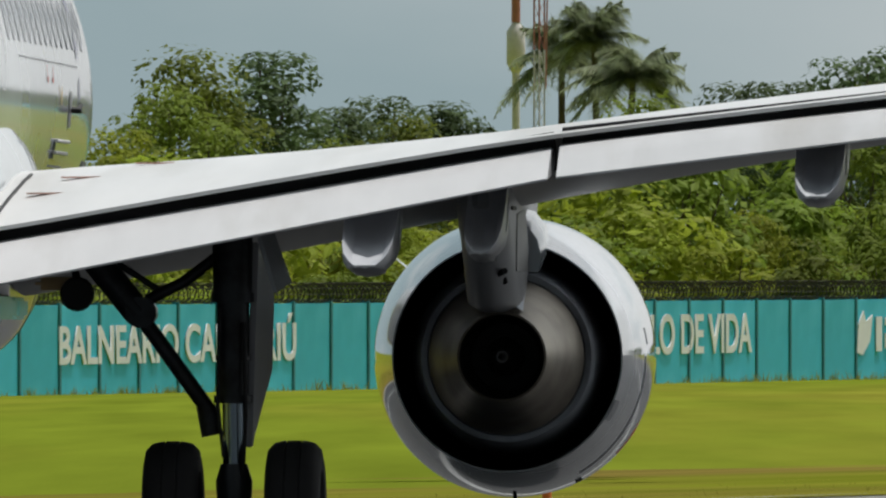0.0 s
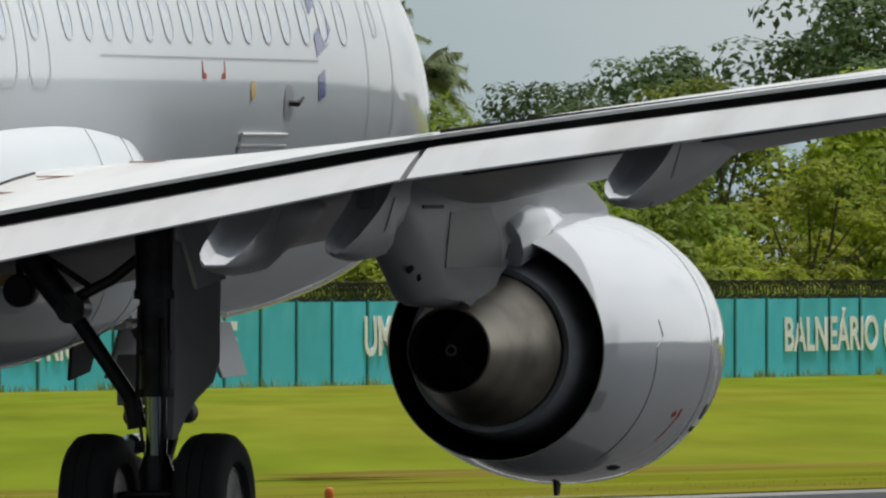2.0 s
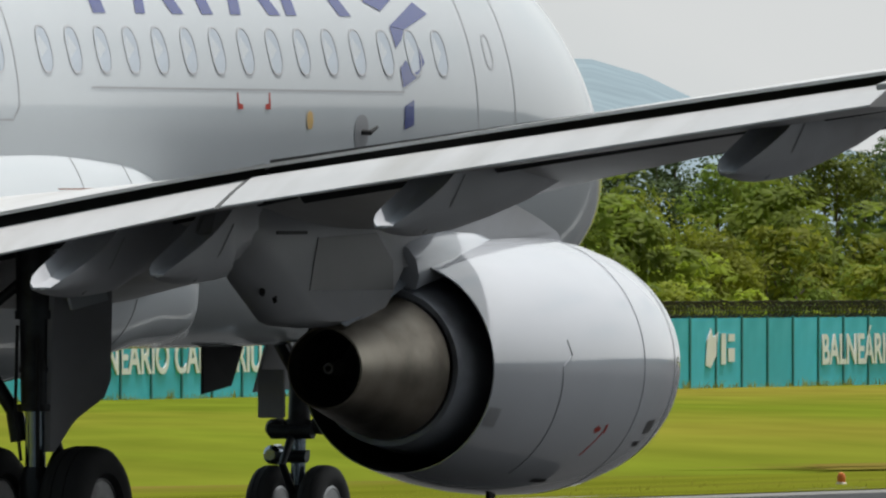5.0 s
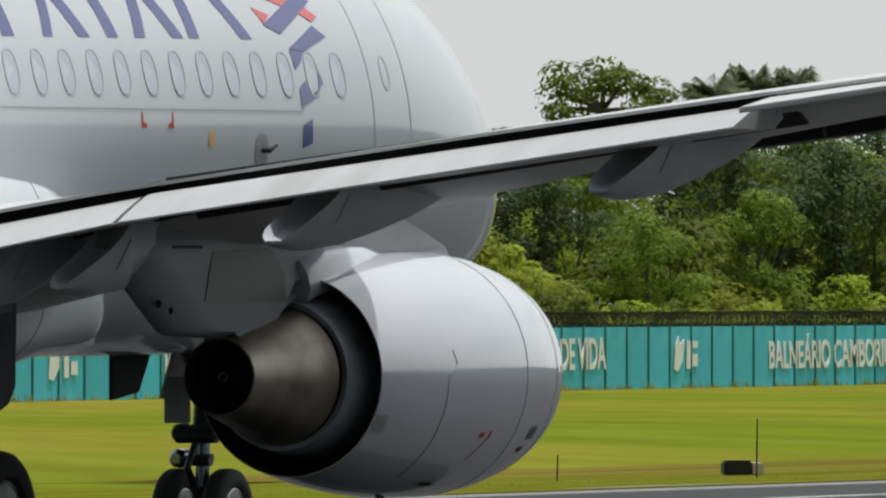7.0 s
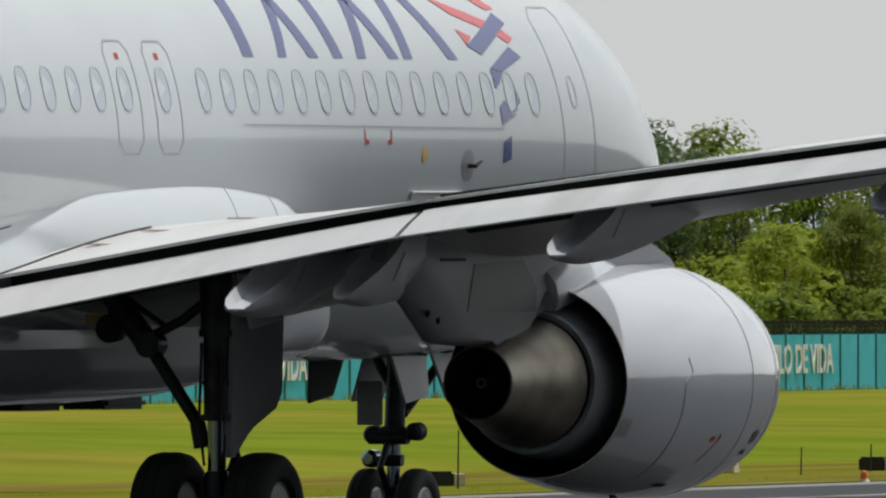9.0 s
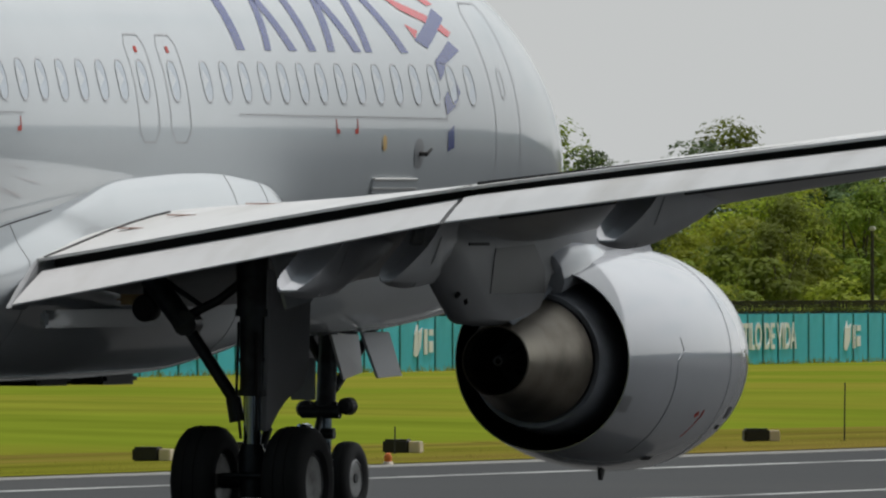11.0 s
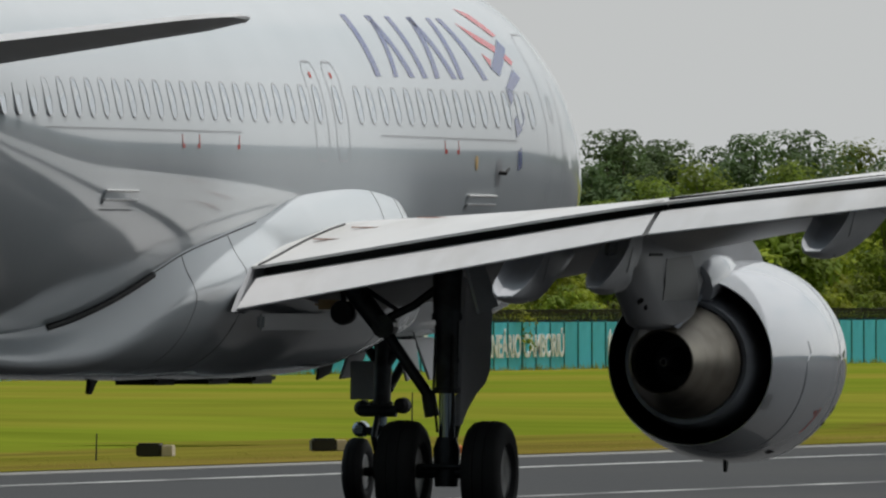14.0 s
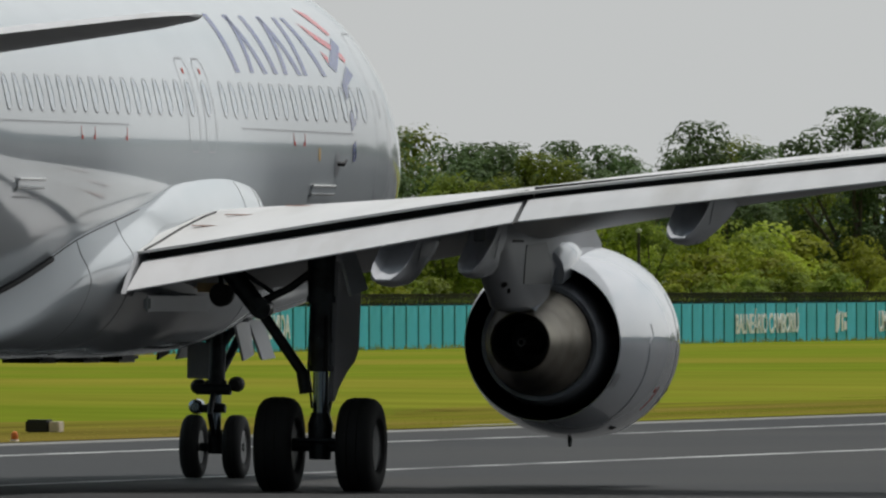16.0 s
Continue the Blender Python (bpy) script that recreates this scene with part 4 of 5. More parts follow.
def build_engine(side):
    toe = 1.6
    m = Matrix.Translation(S(2.4, 5.82 * side, 1.632)) @ Euler((0, 0, radians(toe * side))).to_matrix().to_4x4()
    e = new("engine")
    e.parent = airliner
    e.matrix_basis = m
    outer = [(0.45, 0.862), (0.45, 0.872), (0.75, 0.925), (1.15, 0.985), (1.7, 1.04), (2.25, 1.07), (2.9, 1.07), (3.4, 1.035), (3.8, 0.97), (4.1, 0.9), (4.24, 0.85)]
    part("nacelle", revolve("nacelle", outer, M["nacelle"], 96), e, "glossy white engine nacelle")
    part("intake_lip", revolve("intake_lip", [(4.24, 0.85), (4.29, 0.82), (4.27, 0.785), (4.2, 0.765), (3.6, 0.75), (2.9, 0.78)], M["liner"], 72), e, "bright metal intake lip")
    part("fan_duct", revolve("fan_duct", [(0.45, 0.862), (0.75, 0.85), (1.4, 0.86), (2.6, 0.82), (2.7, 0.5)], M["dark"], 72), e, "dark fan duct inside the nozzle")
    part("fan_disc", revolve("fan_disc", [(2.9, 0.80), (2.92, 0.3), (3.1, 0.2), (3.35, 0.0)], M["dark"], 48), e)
    part("core_cowl", revolve("core_cowl", [(2.6, 0.74), (1.6, 0.75), (0.95, 0.735), (0.6, 0.7), (0.26, 0.648), (0.235, 0.643), (0.235, 0.6), (0.3, 0.55)], M["cowl"], 64), e, "blue-grey inner cowl")
    part("exhaust_cone", revolve("exhaust_cone", [(0.3, 0.56), (0.215, 0.575), (0.19, 0.588), (0.0, 0.556), (-0.45, 0.455), (-0.92, 0.345), (-0.97, 0.335), (-0.975, 0.32), (-0.9, 0.315), (-0.4, 0.36), (0.2, 0.4)], M["exhaust"], 64), e, "heat-stained bronze metal exhaust cone")
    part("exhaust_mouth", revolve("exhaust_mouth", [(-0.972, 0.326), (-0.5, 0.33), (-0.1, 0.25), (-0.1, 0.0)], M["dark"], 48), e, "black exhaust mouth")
    part("plug", revolve("plug", [(-0.1, 0.15), (-0.6, 0.075), (-0.86, 0.05), (-0.9, 0.045), (-0.9, 0.03), (-0.7, 0.025), (-0.7, 0)], M["panel"], 24), e, "grey centre vent tube")
    # seams, latch marks, vents
    for x, r in ((3.05, 1.062), (3.92, 0.945)):
        part("seam", revolve("seam", [(x - 0.004, r + 0.0), (x - 0.004, r + 0.0035), (x + 0.004, r + 0.0035), (x + 0.004, r)], M["fine"], 96), e)

    def on_nac(x, deg, out=0.004):
        rr = table([(p[0], p[1]) for p in outer[1:]], x)[0] + out
        t = radians(deg)
        return Vector((x, -rr * math.cos(t) * side, rr * math.sin(t)))

    def patch(name, x0, x1, d0, d1, mat, label=""):
        k = 6
        vs, fs = [], []
        for i in range(k + 1):
            for j in range(k + 1):
                vs.append(on_nac(lerp(x0, x1, i / k), lerp(d0, d1, j / k)))
        for i in range(k):
            for j in range(k):
                fs.append((i * (k + 1) + j, i * (k + 1) + j + 1, (i + 1) * (k + 1) + j + 1, (i + 1) * (k + 1) + j))
        me = mesh_of(name, vs, fs, mat)
        c = vs[len(vs) // 2]
        if me.polygons[0].normal.dot(Vector((0, c.y, c.z))) < 0:
            me.flip_normals()
        return part(name, me, e, label)
    patch("vent_grille", 3.42, 3.62, -34, -27, M["panel"], "dark vent grille")
    patch("vent_slot", 3.36, 3.5, -41, -38, M["dark"])
    patch("vent_slot", 2.0, 2.28, -64, -61, M["dark"])
    patch("latch_plate", 0.48, 0.65, -33, -22, M["grey"])
    patch("nacelle_mark", 2.3, 2.42, -30.5, -28.5, M["red"], "small red stencil mark")
    patch("nacelle_mark", 2.34, 2.37, -31.5, -27.5, M["red"])
    patch("nacelle_mark", 2.5, 2.54, -31.5, -27, M["red"])
    part("cowl_line", tube("cowl_line", [on_nac(2.5 - 0.02 * k, -31 - 1.6 * k, 0.002) for k in range(9)], 0.004, M["red"], 5), e)
    part("cowl_line", tube("cowl_line", [on_nac(1.5, -60 + 6 * k, 0.001) for k in range(11)] + [on_nac(1.65, 5, 0.001), on_nac(1.6, 12, 0.001)], 0.004, M["fine"], 5), e)
    part("drain_mast", slab("drain_mast", [Vector((2.2, 0, -1.05)), Vector((2.36, 0, -1.05)), Vector((2.3, 0, -1.16)), Vector((2.23, 0, -1.16))], (0, 0.03, 0), M["dark"], 0.004), e, "small dark drain mast")
    # strake
    part("strake", slab("strake", [on_nac(2.2, 140), on_nac(3.2, 140), on_nac(2.5, 140, 0.18), on_nac(2.25, 140, 0.16)], (0, 0.02, 0.015), M["nacelle"], 0.004), e)
    # pylon
    # a rounded keel: each layer outward starts further forward and higher
    keel = [(-0.55, 2.62), (-0.1, 2.34), (0.42, 2.02), (0.6, 1.985), (1.1, 1.965), (1.5, 1.97), (2.1, 1.99), (2.35, 2.2), (2.6, 2.45), (4.3, 2.6), (5.9, 2.6), (5.7, 2.74), (5.3, 2.85), (4.7, 2.98), (3.9, 3.1), (2.5, 3.1), (0.5, 3.05), (-0.6, 2.9), (-0.75, 2.75)]
    bm = bmesh.new()
    lay = []
    for off, fwd, up in ((-0.19, 0.6, 0.1), (-0.17, 0.34, 0.05), (-0.12, 0.14, 0.02), (-0.06, 0.03, 0.0), (0.0, 0.0, 0.0), (0.06, 0.03, 0.0), (0.12, 0.14, 0.02), (0.17, 0.34, 0.05), (0.19, 0.6, 0.1)):
        vs = []
        for i, (a, z) in enumerate(keel):
            w = lerp(1.0, 0.35, min(1, max(0, (a - 4.2) / 1.7)))
            k = (1.0, 1.0, 1.0, 0.9, 0.6, 0.3, 0.0)[i] if i < 7 else (1.0 if i > 16 else 0.0)
            vs.append(bm.verts.new(S(a + fwd * k, (5.80 + off * w) * side, z + (up if 0 < i < 6 else 0.0))))
        lay.append(vs)
    bm.faces.new(lay[0])
    bm.faces.new(lay[-1][::-1])
    for p in range(len(lay) - 1):
        for i in range(len(keel)):
            k = (i + 1) % len(keel)
            bm.faces.new((lay[p][k], lay[p][i], lay[p + 1][i], lay[p + 1][k]))
    bmesh.ops.recalc_face_normals(bm, faces=bm.faces)
    py = part("pylon", bm_mesh("pylon", bm, M["grey"], True), airliner, "grey engine pylon under the wing")
    o = (5.993) * side
    part("pylon_panel", slab("pylon_panel", [S(0.87, o, 2.27), S(1.03, o, 2.7), S(2.1, o, 2.74), S(2.4, o, 2.5), S(2.4, o, 2.27)], (0, 0.006, 0), M["panel"], 0), py, "darker bare metal side panel")
    part("pylon_slot", box("pylon_slot", (0.55, 0.02, 0.03), M["dark"], 0.004, S(0.55, o, 2.74)), py)
    part("drain_pipe", tube("drain_pipe", [S(0.35, 5.85 * side, 2.3), S(0.2, 5.9 * side, 2.25), S(0.1, 5.95 * side, 2.27)], 0.025, M["dark"], 8), py)
    part("drain_pipe", tube("drain_pipe", [S(0.42, 5.9 * side, 2.26), S(0.34, 5.93 * side, 2.19)], 0.03, M["dark"], 8), py)
    part("hinge_fairing", loft("hinge_fairing", [[Vector((x, y * side * w, z + h)) for y, z in ((-0.27, 0.0), (-0.24, 0.14), (-0.17, 0.24), (-0.05, 0.28), (-0.05, -0.1), (-0.24, -0.1))]
                                              for x, w, h in ((0.3, 1.0, 0.74), (0.42, 1.12, 0.78), (0.9, 1.2, 0.86), (1.6, 1.0, 0.86), (2.2, 0.6, 0.82))], M["nacelle"]), e, "pale fairing where the cowl meets the pylon")
    part("heat_shield", loft("heat_shield", [[Vector((x, (-0.16 + 0.32 * j / 6), rr + 0.06 - 0.5 * (abs(j - 3) / 3) ** 2 * 0.12)) for j in range(7)] for x, rr in ((-0.9, 0.34), (-0.5, 0.44), (0.0, 0.58), (0.35, 0.7))], M["liner"], False, (False, False)), e, "pale heat shield over the exhaust")


def wheel(name, dia, width, rim_r):
    """A tyre and its rim on an axle along y, centred on the origin."""
    w = new(name)
    R = dia / 2
    h = width / 2
    prof = [(-h * 0.72, rim_r), (-h * 0.95, rim_r + 0.04), (-h, lerp(rim_r, R, 0.45)), (-h * 0.93, lerp(rim_r, R, 0.75)), (-h * 0.72, R * 0.965), (-h * 0.45, R * 0.993), (-h * 0.3, R), (-h * 0.28, R - 0.012), (-h * 0.24, R - 0.012), (-h * 0.22, R),
            (-0.02, R), (-0.015, R - 0.012), (0.015, R - 0.012), (0.02, R)]
    prof = prof + [(-x, r) for x, r in prof[::-1]]
    seg = 48
    ring = lambda x, r: [(r * math.cos(2 * math.pi * j / seg), x, r * math.sin(2 * math.pi * j / seg)) for j in range(seg)]
    part("tyre", loft("tyre", [ring(x, r) for x, r in prof], M["tyre"], True, (False, False)), w, "worn black rubber tyre")
    rp = [(-h * 0.72, rim_r + 0.003), (-h * 0.78, rim_r - 0.02), (-h * 0.6, rim_r - 0.035), (-h * 0.35, rim_r * 0.72), (-h * 0.35, rim_r * 0.4), (-h * 0.62, rim_r * 0.33), (-h * 0.62, 0.01)]
    rp = rp + [(-x, r) for x, r in rp[::-1]]
    part("rim", loft("rim", [ring(x, r) for x, r in rp], M["rim"], True, (True, True)), w, "scuffed grey metal rim")
    for s in (-1, 1):
        for k in range(8):
            t = k * math.pi / 4
            part("bolt", box("bolt", (0.05, 0.05, 0.05), M["dark"], 0.01, (math.cos(t) * rim_r * 0.56, s * h * 0.36, math.sin(t) * rim_r * 0.56)), w)
    return w


WHEELS = []


def gear_bars(name, bars, parent):
    for nm, pts, r, mat in bars:
        part(nm, tube(nm, pts, r, M[mat], 12), parent)


def build_gear():
    for side in (1, -1):
        g = new("main_landing_gear")
        g.parent = airliner
        g["label"] = "dark steel main landing gear leg"
        r = 3.93 * side
        q = lambda a, x, z: Vector((a, -x * side, z))
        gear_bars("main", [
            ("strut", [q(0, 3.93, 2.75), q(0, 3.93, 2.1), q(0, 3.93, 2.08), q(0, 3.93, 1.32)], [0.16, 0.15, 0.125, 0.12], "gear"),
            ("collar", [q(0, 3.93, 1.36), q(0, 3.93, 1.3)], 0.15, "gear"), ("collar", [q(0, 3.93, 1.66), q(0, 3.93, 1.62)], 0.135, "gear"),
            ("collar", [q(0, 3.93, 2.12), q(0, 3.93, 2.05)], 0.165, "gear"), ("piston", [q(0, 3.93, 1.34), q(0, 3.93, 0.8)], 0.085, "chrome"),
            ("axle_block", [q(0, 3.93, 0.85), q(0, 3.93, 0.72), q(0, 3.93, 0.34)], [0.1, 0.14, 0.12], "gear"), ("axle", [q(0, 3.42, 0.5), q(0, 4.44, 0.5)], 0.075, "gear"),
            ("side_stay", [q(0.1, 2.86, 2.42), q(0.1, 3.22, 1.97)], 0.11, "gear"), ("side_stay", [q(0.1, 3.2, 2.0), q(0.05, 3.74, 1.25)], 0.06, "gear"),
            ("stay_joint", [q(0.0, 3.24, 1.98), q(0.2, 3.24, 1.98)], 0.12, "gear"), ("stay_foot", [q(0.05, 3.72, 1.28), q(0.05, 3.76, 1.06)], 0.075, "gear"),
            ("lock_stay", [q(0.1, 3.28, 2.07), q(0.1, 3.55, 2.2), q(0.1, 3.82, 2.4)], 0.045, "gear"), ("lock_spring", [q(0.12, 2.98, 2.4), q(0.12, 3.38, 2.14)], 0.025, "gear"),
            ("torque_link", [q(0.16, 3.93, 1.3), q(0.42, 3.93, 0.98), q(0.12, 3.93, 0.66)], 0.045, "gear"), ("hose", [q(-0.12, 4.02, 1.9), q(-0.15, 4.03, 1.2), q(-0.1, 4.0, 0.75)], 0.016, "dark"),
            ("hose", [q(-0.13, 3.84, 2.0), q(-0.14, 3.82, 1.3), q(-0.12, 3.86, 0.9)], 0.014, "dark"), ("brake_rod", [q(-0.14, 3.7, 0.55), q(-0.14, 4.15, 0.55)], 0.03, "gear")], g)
        dr = [q(-0.03, 4.10, 2.5), q(0.9, 4.16, 2.3), q(0.92, 4.14, 1.55), q(0.86, 4.1, 1.4), q(0.42, 4.06, 1.22), q(0.1, 4.04, 0.97), q(-0.02, 4.04, 0.97)]
        part("gear_door", slab("gear_door", dr, (0, 0.05, 0), M["grey"], 0.01), g, "grey leg door fixed to the strut")
        part("hinge_door", slab("hinge_door", [q(0.05, 4.1, 2.62), q(0.5, 4.18, 2.62), q(0.55, 4.32, 2.2), q(0.05, 4.24, 2.12)], (0, 0.03, 0), M["paint"], 0.006), g, "small white hinged door")
        for x in (3.475, 4.385):
            w = wheel("wheel", 1.06, 0.42, 0.27)
            w.parent = g
            WHEELS.append((w, Vector((0, -x * side, 0.49)), 0.53))
    g = new("nose_landing_gear")
    g.parent = airliner
    g["label"] = "grey steel nose landing gear with lamps"
    A = 12.64
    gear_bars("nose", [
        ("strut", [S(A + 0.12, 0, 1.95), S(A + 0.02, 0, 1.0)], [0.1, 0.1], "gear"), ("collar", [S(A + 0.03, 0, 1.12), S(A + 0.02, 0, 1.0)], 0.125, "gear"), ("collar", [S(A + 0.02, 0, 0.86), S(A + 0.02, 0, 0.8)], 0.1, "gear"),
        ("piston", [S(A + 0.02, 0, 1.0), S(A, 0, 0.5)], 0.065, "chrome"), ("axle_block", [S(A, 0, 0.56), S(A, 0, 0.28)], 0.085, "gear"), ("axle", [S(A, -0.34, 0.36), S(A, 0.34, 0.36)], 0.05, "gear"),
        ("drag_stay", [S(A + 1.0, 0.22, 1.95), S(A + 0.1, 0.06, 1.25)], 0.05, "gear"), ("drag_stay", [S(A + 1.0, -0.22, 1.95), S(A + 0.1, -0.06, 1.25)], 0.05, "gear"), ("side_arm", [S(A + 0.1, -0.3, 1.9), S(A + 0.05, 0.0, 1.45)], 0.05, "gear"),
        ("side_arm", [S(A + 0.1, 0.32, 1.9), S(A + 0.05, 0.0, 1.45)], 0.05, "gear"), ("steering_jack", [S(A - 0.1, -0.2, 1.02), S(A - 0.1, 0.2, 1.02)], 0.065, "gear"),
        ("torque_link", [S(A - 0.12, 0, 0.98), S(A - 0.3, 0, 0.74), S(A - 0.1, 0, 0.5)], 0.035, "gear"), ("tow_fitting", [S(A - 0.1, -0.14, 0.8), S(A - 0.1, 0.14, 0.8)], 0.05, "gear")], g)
    for r, z, m in ((-0.2, 1.05, "dark"), (0.24, 1.08, "dark"), (-0.22, 0.82, "chrome")):
        part("taxi_lamp", revolve("taxi_lamp", [(0, 0), (0, 0.05), (0.04, 0.085), (0.16, 0.09), (0.18, 0.0)], M[m], 16), g, "round taxi lamp housing", m=Matrix.Translation(S(A - 0.1, r, z)))
    part("data_plate", box("data_plate", (0.03, 0.26, 0.42), M["grey"], 0.008, S(A - 0.16, -0.17, 1.35)), g, "plain grey rectangular plate")
    for s in (-1, 1):
        part("bay_door", slab("bay_door", [S(A + 0.1, 0.34 * s, 1.82), S(A + 0.9, 0.34 * s, 1.82), S(A + 0.85, 0.5 * s, 1.38), S(A + 0.15, 0.5 * s, 1.36)], (0, 0.03, 0), M["grey"], 0.006), g, "grey nose gear bay door")
        part("bay_door", slab("bay_door", [S(A - 1.0, 0.42 * s, 1.8), S(A - 0.2, 0.42 * s, 1.8), S(A - 0.3, 0.5 * s, 1.42), S(A - 0.85, 0.5 * s, 1.35)], (0, 0.03, 0), M["dark" if s < 0 else "grey"], 0.006), g)
        w = wheel("wheel", 0.74, 0.22, 0.19)
        w.parent = g
        WHEELS.append((w, S(A, 0.25 * s, 0.36), 0.37))


def build_tail():
    for side in (1, -1):
        def ring(r, le, te, z, th):
            pr = [(te, z), (lerp(te, le, 0.35), z + th * 0.35), (lerp(te, le, 0.7), z + th * 0.5), (lerp(te, le, 0.93), z + th * 0.3), (le, z), (lerp(te, le, 0.93), z - th * 0.3), (lerp(te, le, 0.7), z - th * 0.5), (lerp(te, le, 0.35), z - th * 0.35)]
            return [Vector((a, -r * side, zz)) for a, zz in pr]
        part("tailplane", loft("tailplane", [ring(0.3, -13.6, -17.4, 4.35, 0.42), ring(3.3, -15.4, -18.1, 4.64, 0.3), ring(6.0, -17.1, -18.75, 4.93, 0.17), ring(6.35, -17.4, -18.8, 4.96, 0.1), ring(6.52, -18.0, -18.7, 4.97, 0.03)], M["flap"]), airliner, "pale grey tailplane with a dark underside")
    fin = [[Vector((lerp(le, te, f), th * math.sin(math.pi * f ** 0.7) * s, z)) for s, f in [(1, k / 8) for k in range(9)] + [(-1, k / 8) for k in range(7, 0, -1)]]
           for le, te, z, th in ((-10.2, -17.6, 5.5, 0.22), (-12.0, -18.3, 7.4, 0.2), (-15.9, -19.6, 11.4, 0.12), (-16.5, -19.6, 11.7, 0.04))]
    part("tail_fin", loft("tail_fin", fin, M["navy"]), airliner, "navy tail fin")


build_fuselage()
build_belly()
for _side in (1, -1):
    build_wing(_side)
    build_engine(_side)
build_gear()
build_tail()


# ---- trees ----
def leaf_cloud(rng, centres, radii, per, size, squash=0.8):
    """Leaves as bent quads on the shells of clumps; arrays of vertices and faces."""
    cs = np.repeat(np.asarray(centres), per, axis=0)
    rs = np.repeat(np.asarray(radii), per)
    n = len(cs)
    d = rng.normal(size=(n, 3))
    d[:, 2] = d[:, 2] * 0.9 + 0.5
    d /= np.linalg.norm(d, axis=1)[:, None]
    rr = rs * (0.74 + 0.36 * rng.random(n) ** 0.7)
    p = cs + d * rr[:, None] * np.array([1, 1, squash])
    nrm = d * 0.75 + np.array([0, 0, 0.45]) + rng.normal(size=(n, 3)) * 0.22
    nrm /= np.linalg.norm(nrm, axis=1)[:, None]
    u = np.cross(nrm, rng.normal(size=(n, 3)))
    u /= np.linalg.norm(u, axis=1)[:, None]
    w = np.cross(nrm, u)
    s = size * (0.6 + 0.8 * rng.random(n))[:, None]
    v = np.stack([p - u * s, p + w * s * 0.45 - nrm * s * 0.1, p + u * s, p - w * s * 0.45 - nrm * s * 0.1], 1).reshape(-1, 3)
    f = np.arange(n * 4).reshape(n, 4)
    return v, f


def tree_meshes(seed, height, spread, leaf, clumps, per, size, low=0.3, flat=0.75):
    rng = np.random.default_rng(seed)
    base = height * low
    cz = (height + base) / 2
    cen, rad = [], []
    for k in range(clumps):
        a, t = rng.uniform(0, 6.283), rng.uniform(-1, 1)
        q = rng.random() ** 0.4
        sx = spread * (1 + 0.35 * math.sin(a * 2 + seed) + 0.15 * math.sin(a * 5))
        r = spread * rng.uniform(0.17, 0.4)
        c = np.array([math.cos(a) * sx * q * math.sqrt(1 - t * t) * 0.8, math.sin(a) * sx * q * math.sqrt(1 - t * t) * 0.8, cz + t * (height - base) / 2 * 0.85 * (0.7 + 0.3 * q)])
        cen.append(c)
        rad.append(r)
    v, f = leaf_cloud(rng, cen, rad, per, size, flat)
    crown = mesh_of("crown", v, f.tolist(), M[leaf], False)
    # trunk and limbs in one tapered mesh
    verts, faces = [], []

    def limb(p0, p1, r0, r1, seg=7):
        p0, p1 = Vector(p0), Vector(p1)
        mid = p0.lerp(p1, 0.5) + Vector(rng.normal(0, 0.12, 3)) * (p1 - p0).length * 0.4
        i0 = len(verts)
        for k, (p, r) in enumerate(((p0, r0), (mid, (r0 + r1) / 2), (p1, r1))):
            d = (p1 - p0).normalized()
            x = d.orthogonal().normalized()
            y = d.cross(x)
            for j in range(seg):
                t = 6.283 * j / seg
                verts.append(p + r * (math.cos(t) * x + math.sin(t) * y))
        for k in range(2):
            for j in range(seg):
                n = (j + 1) % seg
                faces.append((i0 + k * seg + j, i0 + k * seg + n, i0 + (k + 1) * seg + n, i0 + (k + 1) * seg + j))
    fork = (rng.normal(0, 0.2), rng.normal(0, 0.2), height * (low + 0.12))
    limb((0, 0, -0.3), fork, height * 0.022, height * 0.015)
    for c in cen[:9]:
        limb(fork, c, height * 0.011, height * 0.004, 5)
    return crown, mesh_of("trunk", verts, faces, M["bark"])


def make_tree(name, trunk, crown, label, group=""):
    t = new(name)
    part("trunk", trunk, t)
    part("crown", crown, t)
    return tagged(t, label, "tree", group)


def palm_mesh(seed, fronds=36, length=3.4, leaflets=64, droop=1.0):
    rng = np.random.default_rng(seed)
    verts, faces = [], []
    for k in range(fronds):
        az = 6.283 * k / fronds + rng.normal(0, 0.15)
        el = rng.uniform(-0.2, 1.25)
        L = length * rng.uniform(0.8, 1.1)
        prev = None
        for i in range(leaflets):
            s = i / (leaflets - 1)
            h = L * (math.cos(el) * s)
            z = L * (math.sin(el) * s - droop * 0.62 * s * s * (1.2 - 0.5 * math.sin(el)))
            p = Vector((math.cos(az) * h, math.sin(az) * h, z))
            side = Vector((-math.sin(az), math.cos(az), 0))
            ll = 0.95 * math.sin(math.pi * min(0.97, 0.12 + s * 0.86)) + 0.1
            fwd = Vector((math.cos(az), math.sin(az), 0)) * 0.35
            for sg in (-1, 1):
                tip = p + (side * sg + fwd) * ll + Vector((0, 0, -0.5 * ll + rng.normal(0, 0.15)))
                wv = Vector((math.cos(az), math.sin(az), 0.1)) * 0.035
                i0 = len(verts)
                verts.extend([p - wv, p + wv, tip])
                faces.append((i0, i0 + 1, i0 + 2))
            if prev is not None:
                i0 = len(verts)
                verts.extend([prev - side * 0.03, prev + side * 0.03, p + side * 0.02, p - side * 0.02])
                faces.append((i0, i0 + 1, i0 + 2, i0 + 3))
            prev = p
    return mesh_of("crown", verts, faces, M["palm"], False)


